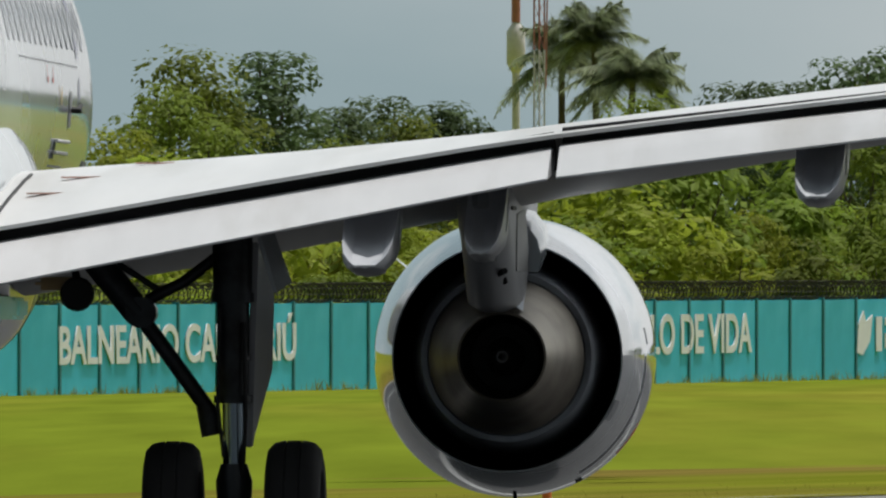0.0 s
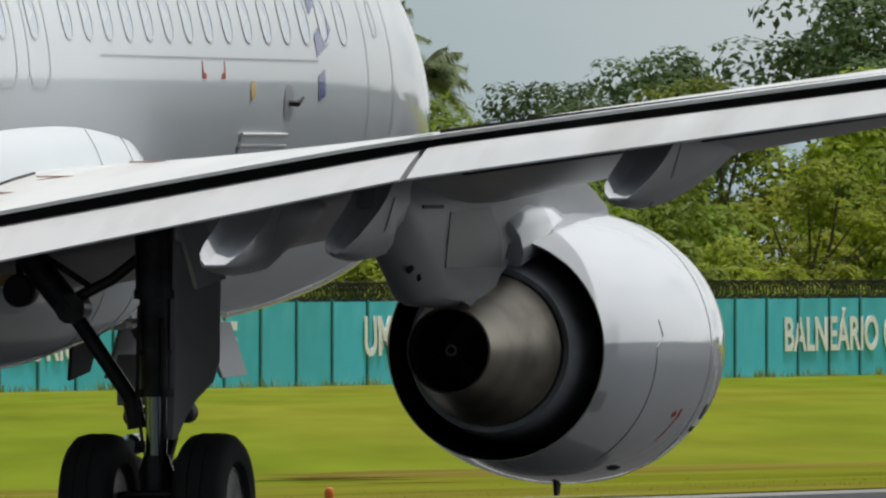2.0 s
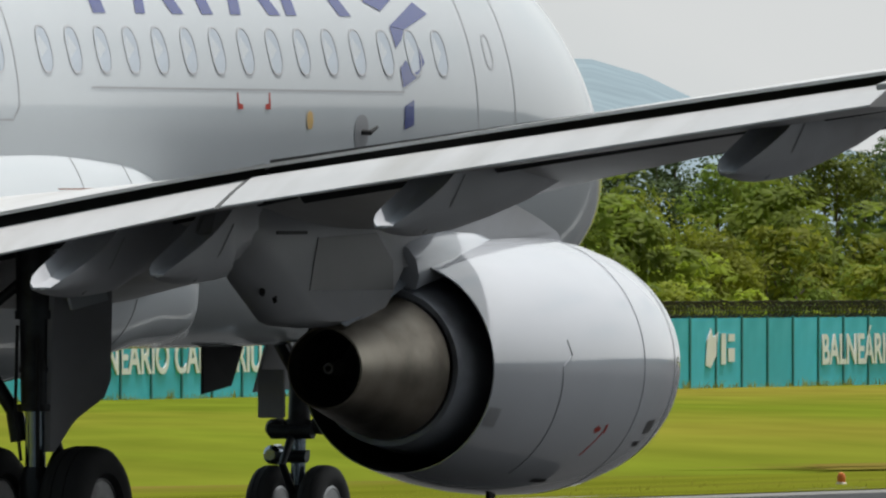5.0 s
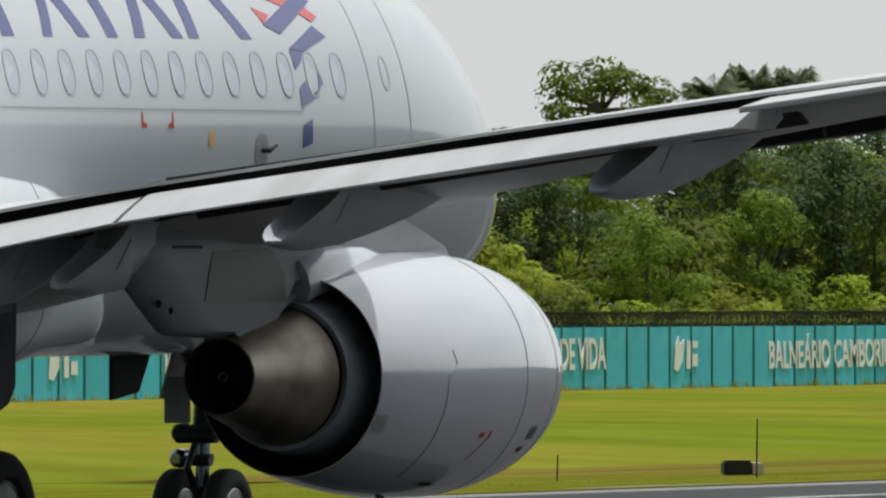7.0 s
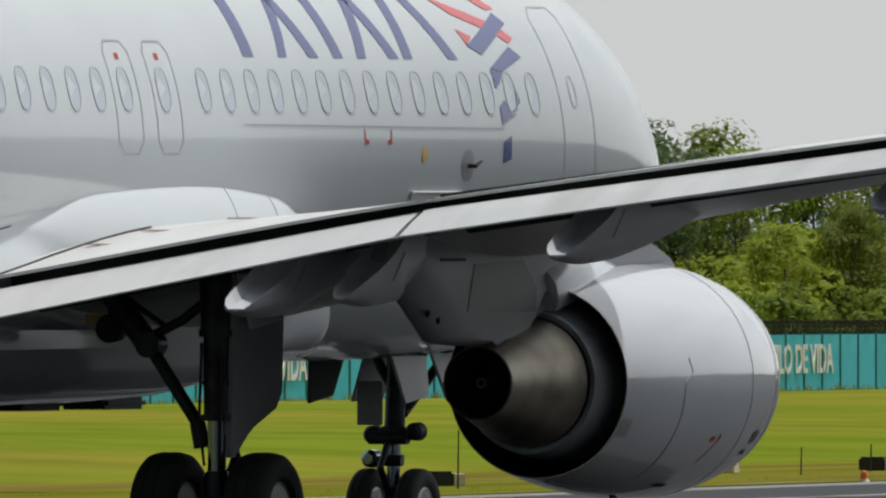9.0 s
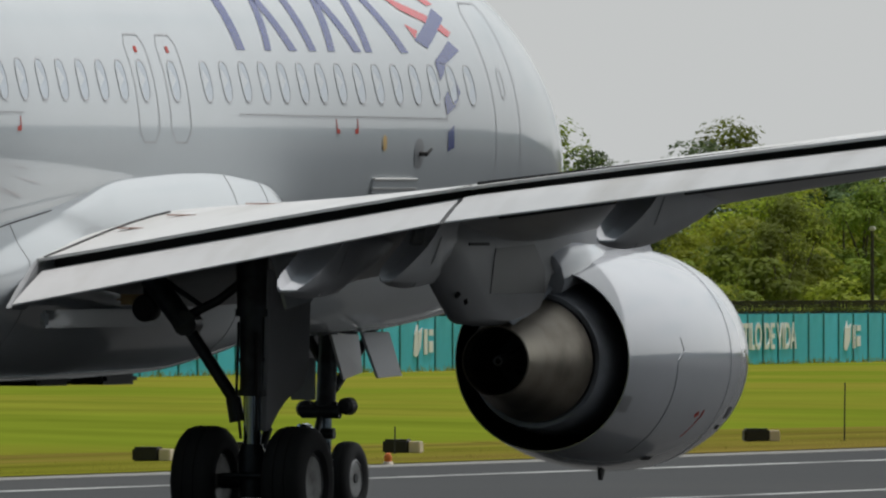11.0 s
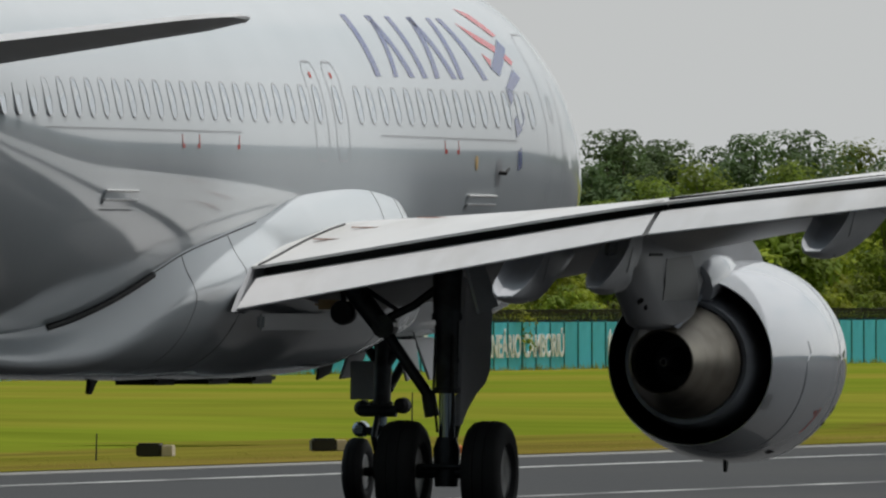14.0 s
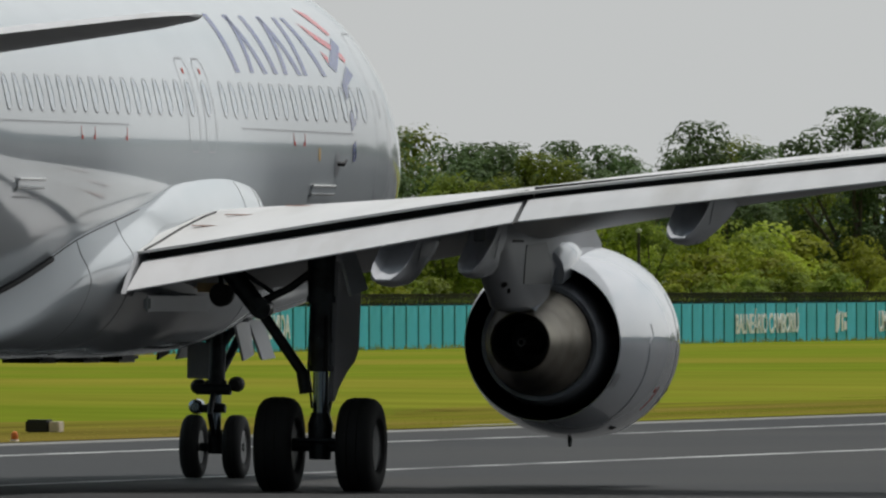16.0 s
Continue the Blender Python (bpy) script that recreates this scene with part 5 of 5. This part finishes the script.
def make_palm(name, seed, height, pos, length, label, droop=1.0):
    t = new(name)
    rng = random.Random(seed)
    lean = rng.uniform(-0.5, 0.5)
    pts = [Vector((lean * (z / height) ** 2, 0, z)) for z in [height * k / 8 for k in range(9)]]
    part("trunk", tube("trunk", [p - Vector((0, 0, 0.3)) if i == 0 else p for i, p in enumerate(pts)], [0.2 - 0.008 * k for k in range(9)], M["bark"], 9), t)
    c = part("crown", palm_mesh(seed, length=length, droop=droop), t)
    c.location = pts[-1]
    t.location = pos
    return tagged(t, label, "palm tree")


def at_bearing(deg, dist, z):
    b = radians(deg)
    return Vector((math.sin(b) * dist, math.cos(b) * dist, z))


def build_forest():
    rng = random.Random(11)
    kinds = []
    for seed, h, sp, leaf, cl, per, size in ((1, 11.5, 3.6, "leaf_b", 46, 118, 0.17), (2, 10.0, 3.9, "leaf_a", 46, 118, 0.17), (3, 12.5, 3.5, "leaf_c", 48, 118, 0.17), (4, 9.0, 3.4, "leaf_a", 42, 118, 0.17), (5, 12.0, 4.2, "leaf_b", 48, 118, 0.18), (6, 11.0, 3.3, "leaf_c", 44, 118, 0.17)):
        crown, trunk = tree_meshes(seed, h, sp, leaf, cl, per, size, 0.1)
        tone = {"leaf_a": "bright yellow-green", "leaf_b": "mid-green", "leaf_c": "dark green"}[leaf]
        kinds.append((make_tree("tree", trunk, crown, tone + " broadleaf tree behind the wall", "woodland trees"), h, leaf))
    bush = []
    for seed, h, sp, leaf in ((21, 4.2, 2.4, "leaf_a"), (22, 3.6, 2.6, "leaf_a"), (23, 5.0, 2.6, "leaf_b")):
        crown, trunk = tree_meshes(seed, h, sp, leaf, 24, 80, 0.17, 0.05)
        b = new("shrub")
        part("trunk", trunk, b)
        part("crown", crown, b)
        bush.append((tagged(b, "dense yellow-green shrub behind the wall", "shrub", "shrubs behind the wall"), h, leaf))
    used = set()

    def put(kind, pos, scale):
        proto = kind[0]
        m = Matrix.Translation(pos) @ Euler((0, 0, rng.uniform(0, 6.283))).to_matrix().to_4x4()
        if proto.name in used:
            ob = copy_thing(proto, m)
        else:
            used.add(proto.name)
            ob = proto
            ob.matrix_basis = m
        ob.scale = (scale * rng.uniform(0.9, 1.15), scale * rng.uniform(0.9, 1.15), scale)
    for back, step, pool, s0, s1 in ((5, 7, "bush", 0.7, 1.05), (10, 15, "bush", 1.0, 1.4), (19, 11, "bush", 1.5, 2.1), (15, 15, "front", 0.62, 0.85), (26, 13.5, "all", 0.8, 1.05), (42, 12.5, "back", 0.95, 1.22)):
        u0, u1 = (WOFF + back) / math.tan(radians(19.9)), (WOFF + back) / math.tan(radians(9.0))
        u = u0
        while u < u1:
            p = wall_point(u, back + rng.uniform(-3, 3))
            bear = math.degrees(math.atan2(p.x, p.y))
            # skyline: rises and falls along the wall
            lift = table([(-2, 0.84), (-0.4, 0.85), (0.2, 0.88), (0.9, 0.9), (1.2, 1.12), (1.6, 1.22), (1.9, 1.18), (2.12, 0.86), (2.9, 0.84), (3.4, 0.92), (4.2, 1.0), (5.0, 1.06), (5.6, 1.05), (6.1, 0.98), (6.8, 0.98), (7.4, 1.1), (8.0, 1.08), (8.6, 1.0), (9.5, 1.05)], bear)[0]
            if pool == "bush":
                k = rng.choice(bush)
                lift = 1.0 if bear > 5 else 0.9
            elif pool == "front":
                k = rng.choice(kinds[1:2] + kinds[3:4] + (kinds[1:2] if bear < 1.0 else kinds[4:5] + kinds[:1] + kinds[:1]))
            elif pool == "back":
                k = rng.choice(kinds[2:3] + kinds[5:6] + kinds[2:3] + kinds[4:5])
            else:
                k = rng.choice(kinds[:1] + kinds[2:3] + kinds[4:6] + kinds[1:2])
            put(k, p, rng.uniform(s0, s1) * lift)
            u += step * (d_scale(u)) * rng.uniform(0.75, 1.25)
    # stand-out trees on the skyline
    for bear, dist, top in ((8.52, 1640, 11.2), (7.55, 1560, 10.9), (7.35, 1560, 10.5), (8.9, 1650, 12.3), (8.98, 1660, 11.8), (8.2, 1600, 9.6), (8.05, 1600, 9.2), (7.92, 1580, 9.4), (8.3, 1610, 9.3), (7.72, 1570, 9.8), (8.66, 1640, 9.4), (6.56, 1430, 8.2), (6.66, 1430, 7.8), (6.75, 1440, 8.0), (6.85, 1440, 7.7), (6.95, 1440, 8.3), (7.06, 1450, 8.0), (7.17, 1450, 8.6), (5.2, 1240, 8.8),
                           (4.93, 1180, 10.6), (3.6, 1070, 10.7), (4.55, 1150, 8.6), (4.72, 1165, 8.9), (4.84, 1150, 8.4), (5.08, 1190, 8.8)):
        put(kinds[2], at_bearing(bear, dist, -4.6), (top + 4.6) / 12.3)
    # the open-crowned tree with bare limbs
    crown, trunk = tree_meshes(41, 16.2, 4.0, "leaf_b", 26, 110, 0.2, 0.7, 0.55)
    t = make_tree("tree", trunk, crown, "open umbrella-crowned tree with bare limbs", "")
    t.location = at_bearing(4.25, 1240, -4.2)
    t.scale = (1.0, 1.0, 1.03)
    for i, (bear, dist, top, ln, dr) in enumerate(((0.38, 985, 9.6, 3.0, 0.9), (0.29, 990, 9.0, 2.8, 0.9), (0.44, 980, 8.0, 3.0, 0.9), (2.08, 1075, 10.9, 4.9, 1.25), (4.53, 1240, 10.2, 2.3, 0.7), (3.75, 1185, 11.2, 2.7, 1.0), (4.75, 1265, 10.6, 2.6, 0.8), (4.64, 1265, 10.9, 2.4, 0.8))):
        make_palm("palm_tree", 60 + i, top + 3.6, at_bearing(bear, dist, -3.6), ln, "tall grey-green palm above the woodland", dr)
    # a ring of far woods closes the place on the other sides
    rng2 = np.random.default_rng(3)
    v, f = [], []
    cen, rad = [], []
    for k in range(420):
        a = radians(rng2.uniform(14, 346))
        d = rng2.uniform(900, 1150)
        cen.append((math.sin(a) * d, math.cos(a) * d, rng2.uniform(0, 11)))
        rad.append(rng2.uniform(6, 13))
    v, f = leaf_cloud(rng2, cen, rad, 60, 3.2)
    ob = part("far_woods", mesh_of("far_woods", v, f.tolist(), M["leaf_c"], False))
    tagged(ob, "distant dark green woods round the airfield", "woods", kind="stuff")


def d_scale(u):
    return math.hypot(u, WOFF) / 1000.0 * 1.05


def build_hills():
    verts, faces = [], []
    n = 160
    for i in range(n + 1):
        b = lerp(-6, 14, i / n)
        e = table([(-6, 0.1), (0.5, 0.12), (1.6, 0.3), (2.2, 0.56), (2.6, 0.52), (3.1, 0.3), (4.0, 0.15), (5, 0.12), (6, 0.12), (8, 0.1), (14, 0.08)], b)[0]
        d = 3200
        top = d * math.tan(radians(e)) + 6 * noise.noise(Vector((b * 3, 0, 0))) + 2 * noise.noise(Vector((b * 17, 3, 0)))
        for k, (dd, zz) in enumerate(((0, -12), (150, top * 0.55), (420, top * 0.9), (600, top), (1200, -12))):
            p = at_bearing(b, d + dd, zz)
            verts.append(p)
    for i in range(n):
        for k in range(4):
            faces.append((i * 5 + k, i * 5 + k + 1, i * 5 + k + 6, i * 5 + k + 5))
    # pale blue-green with distance haze mixed into the base colour
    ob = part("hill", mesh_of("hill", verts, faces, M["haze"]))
    tagged(ob, "wooded hill on the horizon, haze painted into its pale blue-green", "hill", kind="structure")


def build_masts():
    # lattice mast with red and white sections
    t = new("radio_mast")
    base = at_bearing(0.235, 900, -3.4)
    H = 24.0
    for k, (x, y) in enumerate(((-0.2, -0.12), (0.2, -0.12), (0, 0.23))):
        for s in range(6):
            part("leg", tube("leg", [Vector((x, y, s * 4)), Vector((x, y, s * 4 + 4))], 0.035, M["mast_red" if s % 2 else "mast_white"], 6), t)
    pts = ((-0.2, -0.12), (0.2, -0.12), (0, 0.23))
    for s in range(40):
        for k in range(3):
            a, b = pts[k], pts[(k + 1) % 3]
            z = s * 0.6
            part("brace", tube("brace", [Vector((*a, z)), Vector((*b, z + 0.6))], 0.014, M["mast_red" if int(z // 4) % 2 else "mast_white"], 4), t)
    part("antenna_arm", tube("antenna_arm", [Vector((0, 0, 14.5)), Vector((0.8, 0, 14.6))], 0.03, M["mast_red"], 6), t)
    part("antenna_arm", tube("antenna_arm", [Vector((0.25, 0, 10.5)), Vector((0.35, 0, 16.5))], 0.03, M["mast_red"], 6), t)
    t.location = base
    tagged(t, "slim red and white lattice radio mast", "mast")
    t = new("water_tower")
    b2 = at_bearing(0.178, 1250, -4)
    part("shaft", revolve("shaft", [(0, 0.22), (17.0, 0.2), (17.5, 0.2)], M["mast_white"], 16), t)
    part("tank", revolve("tank", [(13.6, 0.2), (14.1, 0.5), (15.8, 0.5), (16.3, 0.2)], M["mast_white"], 20), t)
    part("top_section", revolve("top_section", [(16.3, 0.24), (22, 0.2), (22, 0)], M["mast_red"], 16), t)
    t.matrix_basis = Matrix.Translation(b2) @ Euler((0, radians(-90), 0)).to_matrix().to_4x4()
    tagged(t, "hazy pale tower with a red top far behind the trees", "tower")


def build_mountains():
    """Dark hills round the open side of the airfield."""
    verts, faces = [], []
    n = 240
    for i in range(n + 1):
        b = lerp(25, 335, i / n)
        e = 2.4 + 1.1 * noise.noise(Vector((b * 0.06, 5, 0))) + 0.5 * noise.noise(Vector((b * 0.25, 1, 0))) + 0.12 * noise.noise(Vector((b * 1.3, 1, 0)))
        e *= min(1, (b - 22) / 20, (338 - b) / 20)
        for dd, k in ((0, -0.1), (300, 0.5), (700, 0.85), (1000, 1.0), (1500, -0.1)):
            verts.append(at_bearing(b, 2600 + dd, 3600 * math.tan(radians(e)) * k - 5))
    for i in range(n):
        for k in range(4):
            faces.append((i * 5 + k, i * 5 + k + 1, i * 5 + k + 6, i * 5 + k + 5))
    ob = part("hill", mesh_of("hill", verts, faces, M["hill"]))
    tagged(ob, "dark wooded hills round the open side of the airfield", "hill", kind="structure")


build_hills()
build_mountains()
build_forest()
build_masts()


# ---- small things on the grass ----
def marker_box(pos, yaw, w=0.5, h=0.2):
    t = new("marker_box")
    part("housing", box("housing", (w * 0.72, 0.3, h), M["box"], 0.03, (0, 0, 0.02 + h / 2)), t, "matt black housing")
    part("lens_cap", box("lens_cap", (w * 0.32, 0.26, h * 0.8), M["cream"], 0.015, (w * 0.49, 0, 0.02 + h * 0.46)), t, "sunlit cream end cap")
    for x in (-0.11, 0.11):
        for y in (-0.1, 0.1):
            part("leg", tube("leg", [Vector((x, y, -0.05)), Vector((x, y, 0.04))], 0.015, M["box"], 6), t)
    t.matrix_basis = Matrix.Translation(pos) @ Euler((0, 0, radians(yaw))).to_matrix().to_4x4()
    return tagged(t, "low black approach-light box with a cream end on the grass", "light box", "runway light boxes")


def stick(pos, h, mat="box"):
    t = new("marker_stick")
    part("rod", tube("rod", [Vector((0, 0, -0.05)), Vector((0.01, 0, h))], [0.012, 0.009], M[mat], 6), t)
    t.location = pos
    return tagged(t, "thin dark marker rod in the grass", "marker", "marker rods")


def edge_light(pos):
    t = new("edge_light")
    part("base", revolve("base", [(0, 0.08), (0.05, 0.06), (0.06, 0.04)], M["cream"], 14), t, m=Euler((0, radians(-90), 0)).to_matrix().to_4x4())
    part("dome", revolve("dome", [(0.06, 0.045), (0.12, 0.05), (0.16, 0.03), (0.17, 0)], M["orange"], 14), t, "orange glass dome", m=Euler((0, radians(-90), 0)).to_matrix().to_4x4())
    t.location = pos
    return tagged(t, "small orange runway edge light", "edge light", "runway edge lights")


def grass_at(x, y):
    p = Vector((x, y, 0))
    a = RD.dot(p)
    s = RN.dot(p) - EDGE
    full = (WOFF - WN.dot(RD * a + RN * EDGE)) / WN.dot(RN)
    return ground_point(a, max(0, s / full))


for x, y in ((22.8, 284.5), (26.0, 295.0), (28.0, 304.5), (30.2, 305.5), (33.6, 314.5), (36.8, 322.0), (39.9, 329.0)):
    marker_box(grass_at(x * 1.018, y * 1.018), -4 + 14 * math.sin(x * 3.1) - math.degrees(math.atan2(x, y)))
for x, y, h in ((23.0, 284, 0.75), (20.5, 283, 0.35), (29.0, 303, 0.4), (38.5, 326, 0.85), (32.6, 312, 0.4), (30.5, 309, 0.4)):
    stick(grass_at(x, y), h)
for x, y in ((29.9, 287), (1.0, 226), (14.8, 262), (37.5, 312)):
    edge_light(grass_at(x, y))


def grass_fringe():
    """Ragged tufts along the runway's edge and at the foot of the wall."""
    rng = np.random.default_rng(17)

    def tufts(points, heights, blades, spread):
        verts, faces = [], []
        for p, h in zip(points, heights):
            for k in range(blades):
                x, y = rng.normal(0, spread, 2)
                t = rng.uniform(0, 6.283)
                hh = h * rng.uniform(0.6, 1.1)
                w = 0.006 + 0.05 * hh
                lx, ly = rng.normal(0, 0.3 * hh, 2)
                i = len(verts)
                verts.extend([(p.x + x - w * math.cos(t), p.y + y - w * math.sin(t), p.z - 0.02), (p.x + x + w * math.cos(t), p.y + y + w * math.sin(t), p.z - 0.02), (p.x + x + lx, p.y + y + ly, p.z + hh)])
                faces.append((i, i + 1, i + 2))
        return verts, faces
    near = [ground_point(rng.uniform(190, 420), abs(rng.normal(0, 0.02)) + 0.003) for k in range(5200)]
    v, f = tufts(near, [0.035 + 0.04 * rng.random() for k in near], 5, 0.07)
    tagged(part("grass_tufts", mesh_of("grass_tufts", v, f, M["blade"], False)), "dry yellowish grass tufts along the runway edge", "grass", kind="stuff")
    foot = [wall_point(u, -rng.uniform(0.2, 1.2), -ground_drop(u)) for u in rng.uniform(690, 1600, 2600)]
    v, f = tufts(foot, [0.12 + 0.3 * rng.random() ** 2 for k in foot], 6, 0.12)
    tagged(part("grass_tufts", mesh_of("grass_tufts", v, f, M["blade"], False)), "green grass tufts at the foot of the wall", "grass", kind="stuff")


grass_fringe()


# ---- the boundary wall: panels and posts, lettering, wire on top ----
PITCH, U0, U1, WH = 3.95, 640.0, 1780.0, 2.5


def wall_frame(u, z=0.0, out=0.0):
    """x along the wall, y into the land behind, z up."""
    p = wall_point(u, -out, z)
    return Matrix.Translation(p) @ Euler((0, 0, math.pi / 2 - WAL)).to_matrix().to_4x4()


def build_wall():
    w = tagged(new("boundary_wall"), "turquoise painted concrete panel wall with white lettering", "wall", kind="structure")
    panel = box("panel", (PITCH - 0.16, 0.12, WH + 0.6), M["wall"], 0.015, (0, 0, WH / 2 - 0.3))
    post = box("post", (0.2, 0.24, WH + 0.7), M["post"], 0.02, (0, 0, WH / 2 - 0.27))
    u = 1003.5 - PITCH * 92
    while u < U1:
        part("panel", panel, w, m=wall_frame(u + PITCH / 2))
        part("post", post, w, m=wall_frame(u))
        u += PITCH

    def text_mesh(words, width, height):
        cu = bpy.data.curves.new("lettering", "FONT")
        cu.body, cu.extrude, cu.align_x = words, 0.02, "LEFT"
        cu.offset = 0.02
        tmp = bpy.data.objects.new("lettering", cu)
        scene.collection.objects.link(tmp)
        dg = bpy.context.evaluated_depsgraph_get()
        me = bpy.data.meshes.new_from_object(tmp.evaluated_get(dg))
        bpy.data.objects.remove(tmp)
        co = np.array([v.co[:] for v in me.vertices])
        lo, hi = co.min(0), co.max(0)
        for v in me.vertices:
            x, y, z = v.co
            v.co = ((x - lo[0]) / (hi[0] - lo[0]) * width, -z, (y - lo[1]) / (hi[1] - lo[1]) * height)
        me.materials.clear()
        me.materials.append(M["letter"])
        me.update()
        return me
    town = text_mesh("BALNEÁRIO CAMBORIÚ", 24.0, 1.6)
    motto = text_mesh("UM ESTILO DE VIDA", 19.5, 1.42)
    emblem_a = slab("emblem", [Vector((0, 0, 0.1)), Vector((0.7, 0, 0.0)), Vector((1.6, 0, 0.5)), Vector((1.9, 0, 1.45)), Vector((1.1, 0, 1.2)), Vector((0.8, 0, 1.6)), Vector((0.2, 0, 1.1))], (0, 0.04, 0), M["letter"], 0)
    emblem_b = box("emblem", (0.7, 0.04, 1.25), M["letter"], 0, (2.7, 0, 0.75))
    emblem_c = box("emblem", (0.95, 0.04, 0.3), M["letter"], 0, (3.9, 0, 1.2))
    emblem_d = box("emblem", (0.95, 0.04, 0.55), M["letter"], 0, (3.9, 0, 0.5))

    def emblem(u):
        for me in (emblem_a, emblem_b, emblem_c, emblem_d):
            part("emblem", me, w, "plain white emblem shape", m=wall_frame(u, 0.5, 0.1))
    for k in range(-4, 3):
        part("lettering", town, w, "white painted capital letters", m=wall_frame(1034 + 105 * k, 0.55, 0.1))
        emblem(1070.5 + 105 * k)
        part("lettering", motto, w, "white painted capital letters", m=wall_frame(1089 + 105 * k, 0.6, 0.1))
        emblem(1016 + 105 * k)
    for u, me in ((1386, town), (1470, town), (1526, motto)):
        part("lettering", me, w, "white painted capital letters", m=wall_frame(u, 0.55, 0.1))
    for u in (1426, 1508.5):
        emblem(u)
    # gate bay: taller pier with a dark recess
    g = part("gate_pier", box("gate_pier", (4.5, 0.6, 3.0), M["wall"], 0.03, (0, 0, 1.3)), w, "taller turquoise gate pier", m=wall_frame(1411.5, 0, 0.2))
    part("gate_leaf", box("gate_leaf", (5.5, 0.1, 2.3), M["post"], 0.02, (0, 0, 1.1)), w, "dark gate leaf", m=wall_frame(1418, 0, 0.12))
    part("gate_pier", box("gate_pier", (2.0, 0.5, 2.7), M["wall"], 0.03, (0, 0, 1.2)), w, m=wall_frame(1423, 0, 0.2))
    # coiled and straight wires above the coping
    rng = np.random.default_rng(8)
    verts, faces = [], []
    coil = int((U1 - U0) / 0.42)
    for c in range(coil):
        u = U0 + c * 0.42
        q = wall_point(u, 0.05, WH + 0.34)
        for k in range(7):
            t = 6.283 * k / 7
            r = 0.3 + rng.normal(0, 0.03)
            for dt, dr in ((0, 0), (0, 0.05)):
                p = q + Vector((0, 0, 1)) * math.sin(t) * (r + dr) + WN * math.cos(t) * (r + dr) + WD * (0.42 * k / 7)
                verts.append(p)
        i = len(verts) - 14
        for k in range(6):
            faces.append((i + 2 * k, i + 2 * k + 1, i + 2 * k + 3, i + 2 * k + 2))
    for z in (0.12, 0.3, 0.5, 0.68):
        i = len(verts)
        k = 60
        for s in range(k + 1):
            p = wall_point(lerp(U0, U1, s / k), 0.1, WH + z)
            verts += [p - Vector((0, 0, 0.015)), p + Vector((0, 0, 0.015))]
            if s:
                faces.append((i + 2 * s - 2, i + 2 * s - 1, i + 2 * s + 1, i + 2 * s))
    wire = part("coiled_wire", mesh_of("coiled_wire", verts, faces, M["wire"], False))
    tagged(wire, "rusty coiled wire along the wall coping", "wire", kind="stuff")
    for u in (1240, 1429):
        p = new("lamp_post")
        part("pole", tube("pole", [Vector((0, 0, -0.2)), Vector((0, 0, 7.0))], [0.12, 0.09], M["wire"], 8), p)
        part("lamp_head", box("lamp_head", (0.5, 0.3, 0.25), M["mast_white"], 0.06, (0.1, 0, 7.05)), p, "pale lamp head")
        p.matrix_basis = wall_frame(u, 0, -1.2 if u == 1240 else 1.0)
        tagged(p, "slender dark lamp post beside the wall", "lamp post", "lamp posts")


build_wall()


# ---- what moves: the airliner along the runway, its wheels turning ----
def motions():
    rows = []
    for t, x, y, head, pan, tilt, roll, pitch in ROWS:
        rows.append((t, pose(x, y, 0, -roll, -pitch, 90 - head)))
    walk(airliner, rows)
    xy = np.array([(r[1], r[2]) for r in ROWS])
    s = np.r_[0, np.cumsum(np.hypot(*np.diff(xy, axis=0).T))]
    ts = np.array([r[0] for r in ROWS])
    for w, at, radius in WHEELS:
        wr = []
        for k in range(161):
            t = k / 10
            turn = np.interp(t, ts, s) / radius
            wr.append((t, Matrix.Translation(at) @ Euler((0, turn, 0)).to_matrix().to_4x4()))
        walk(w, wr)


motions()
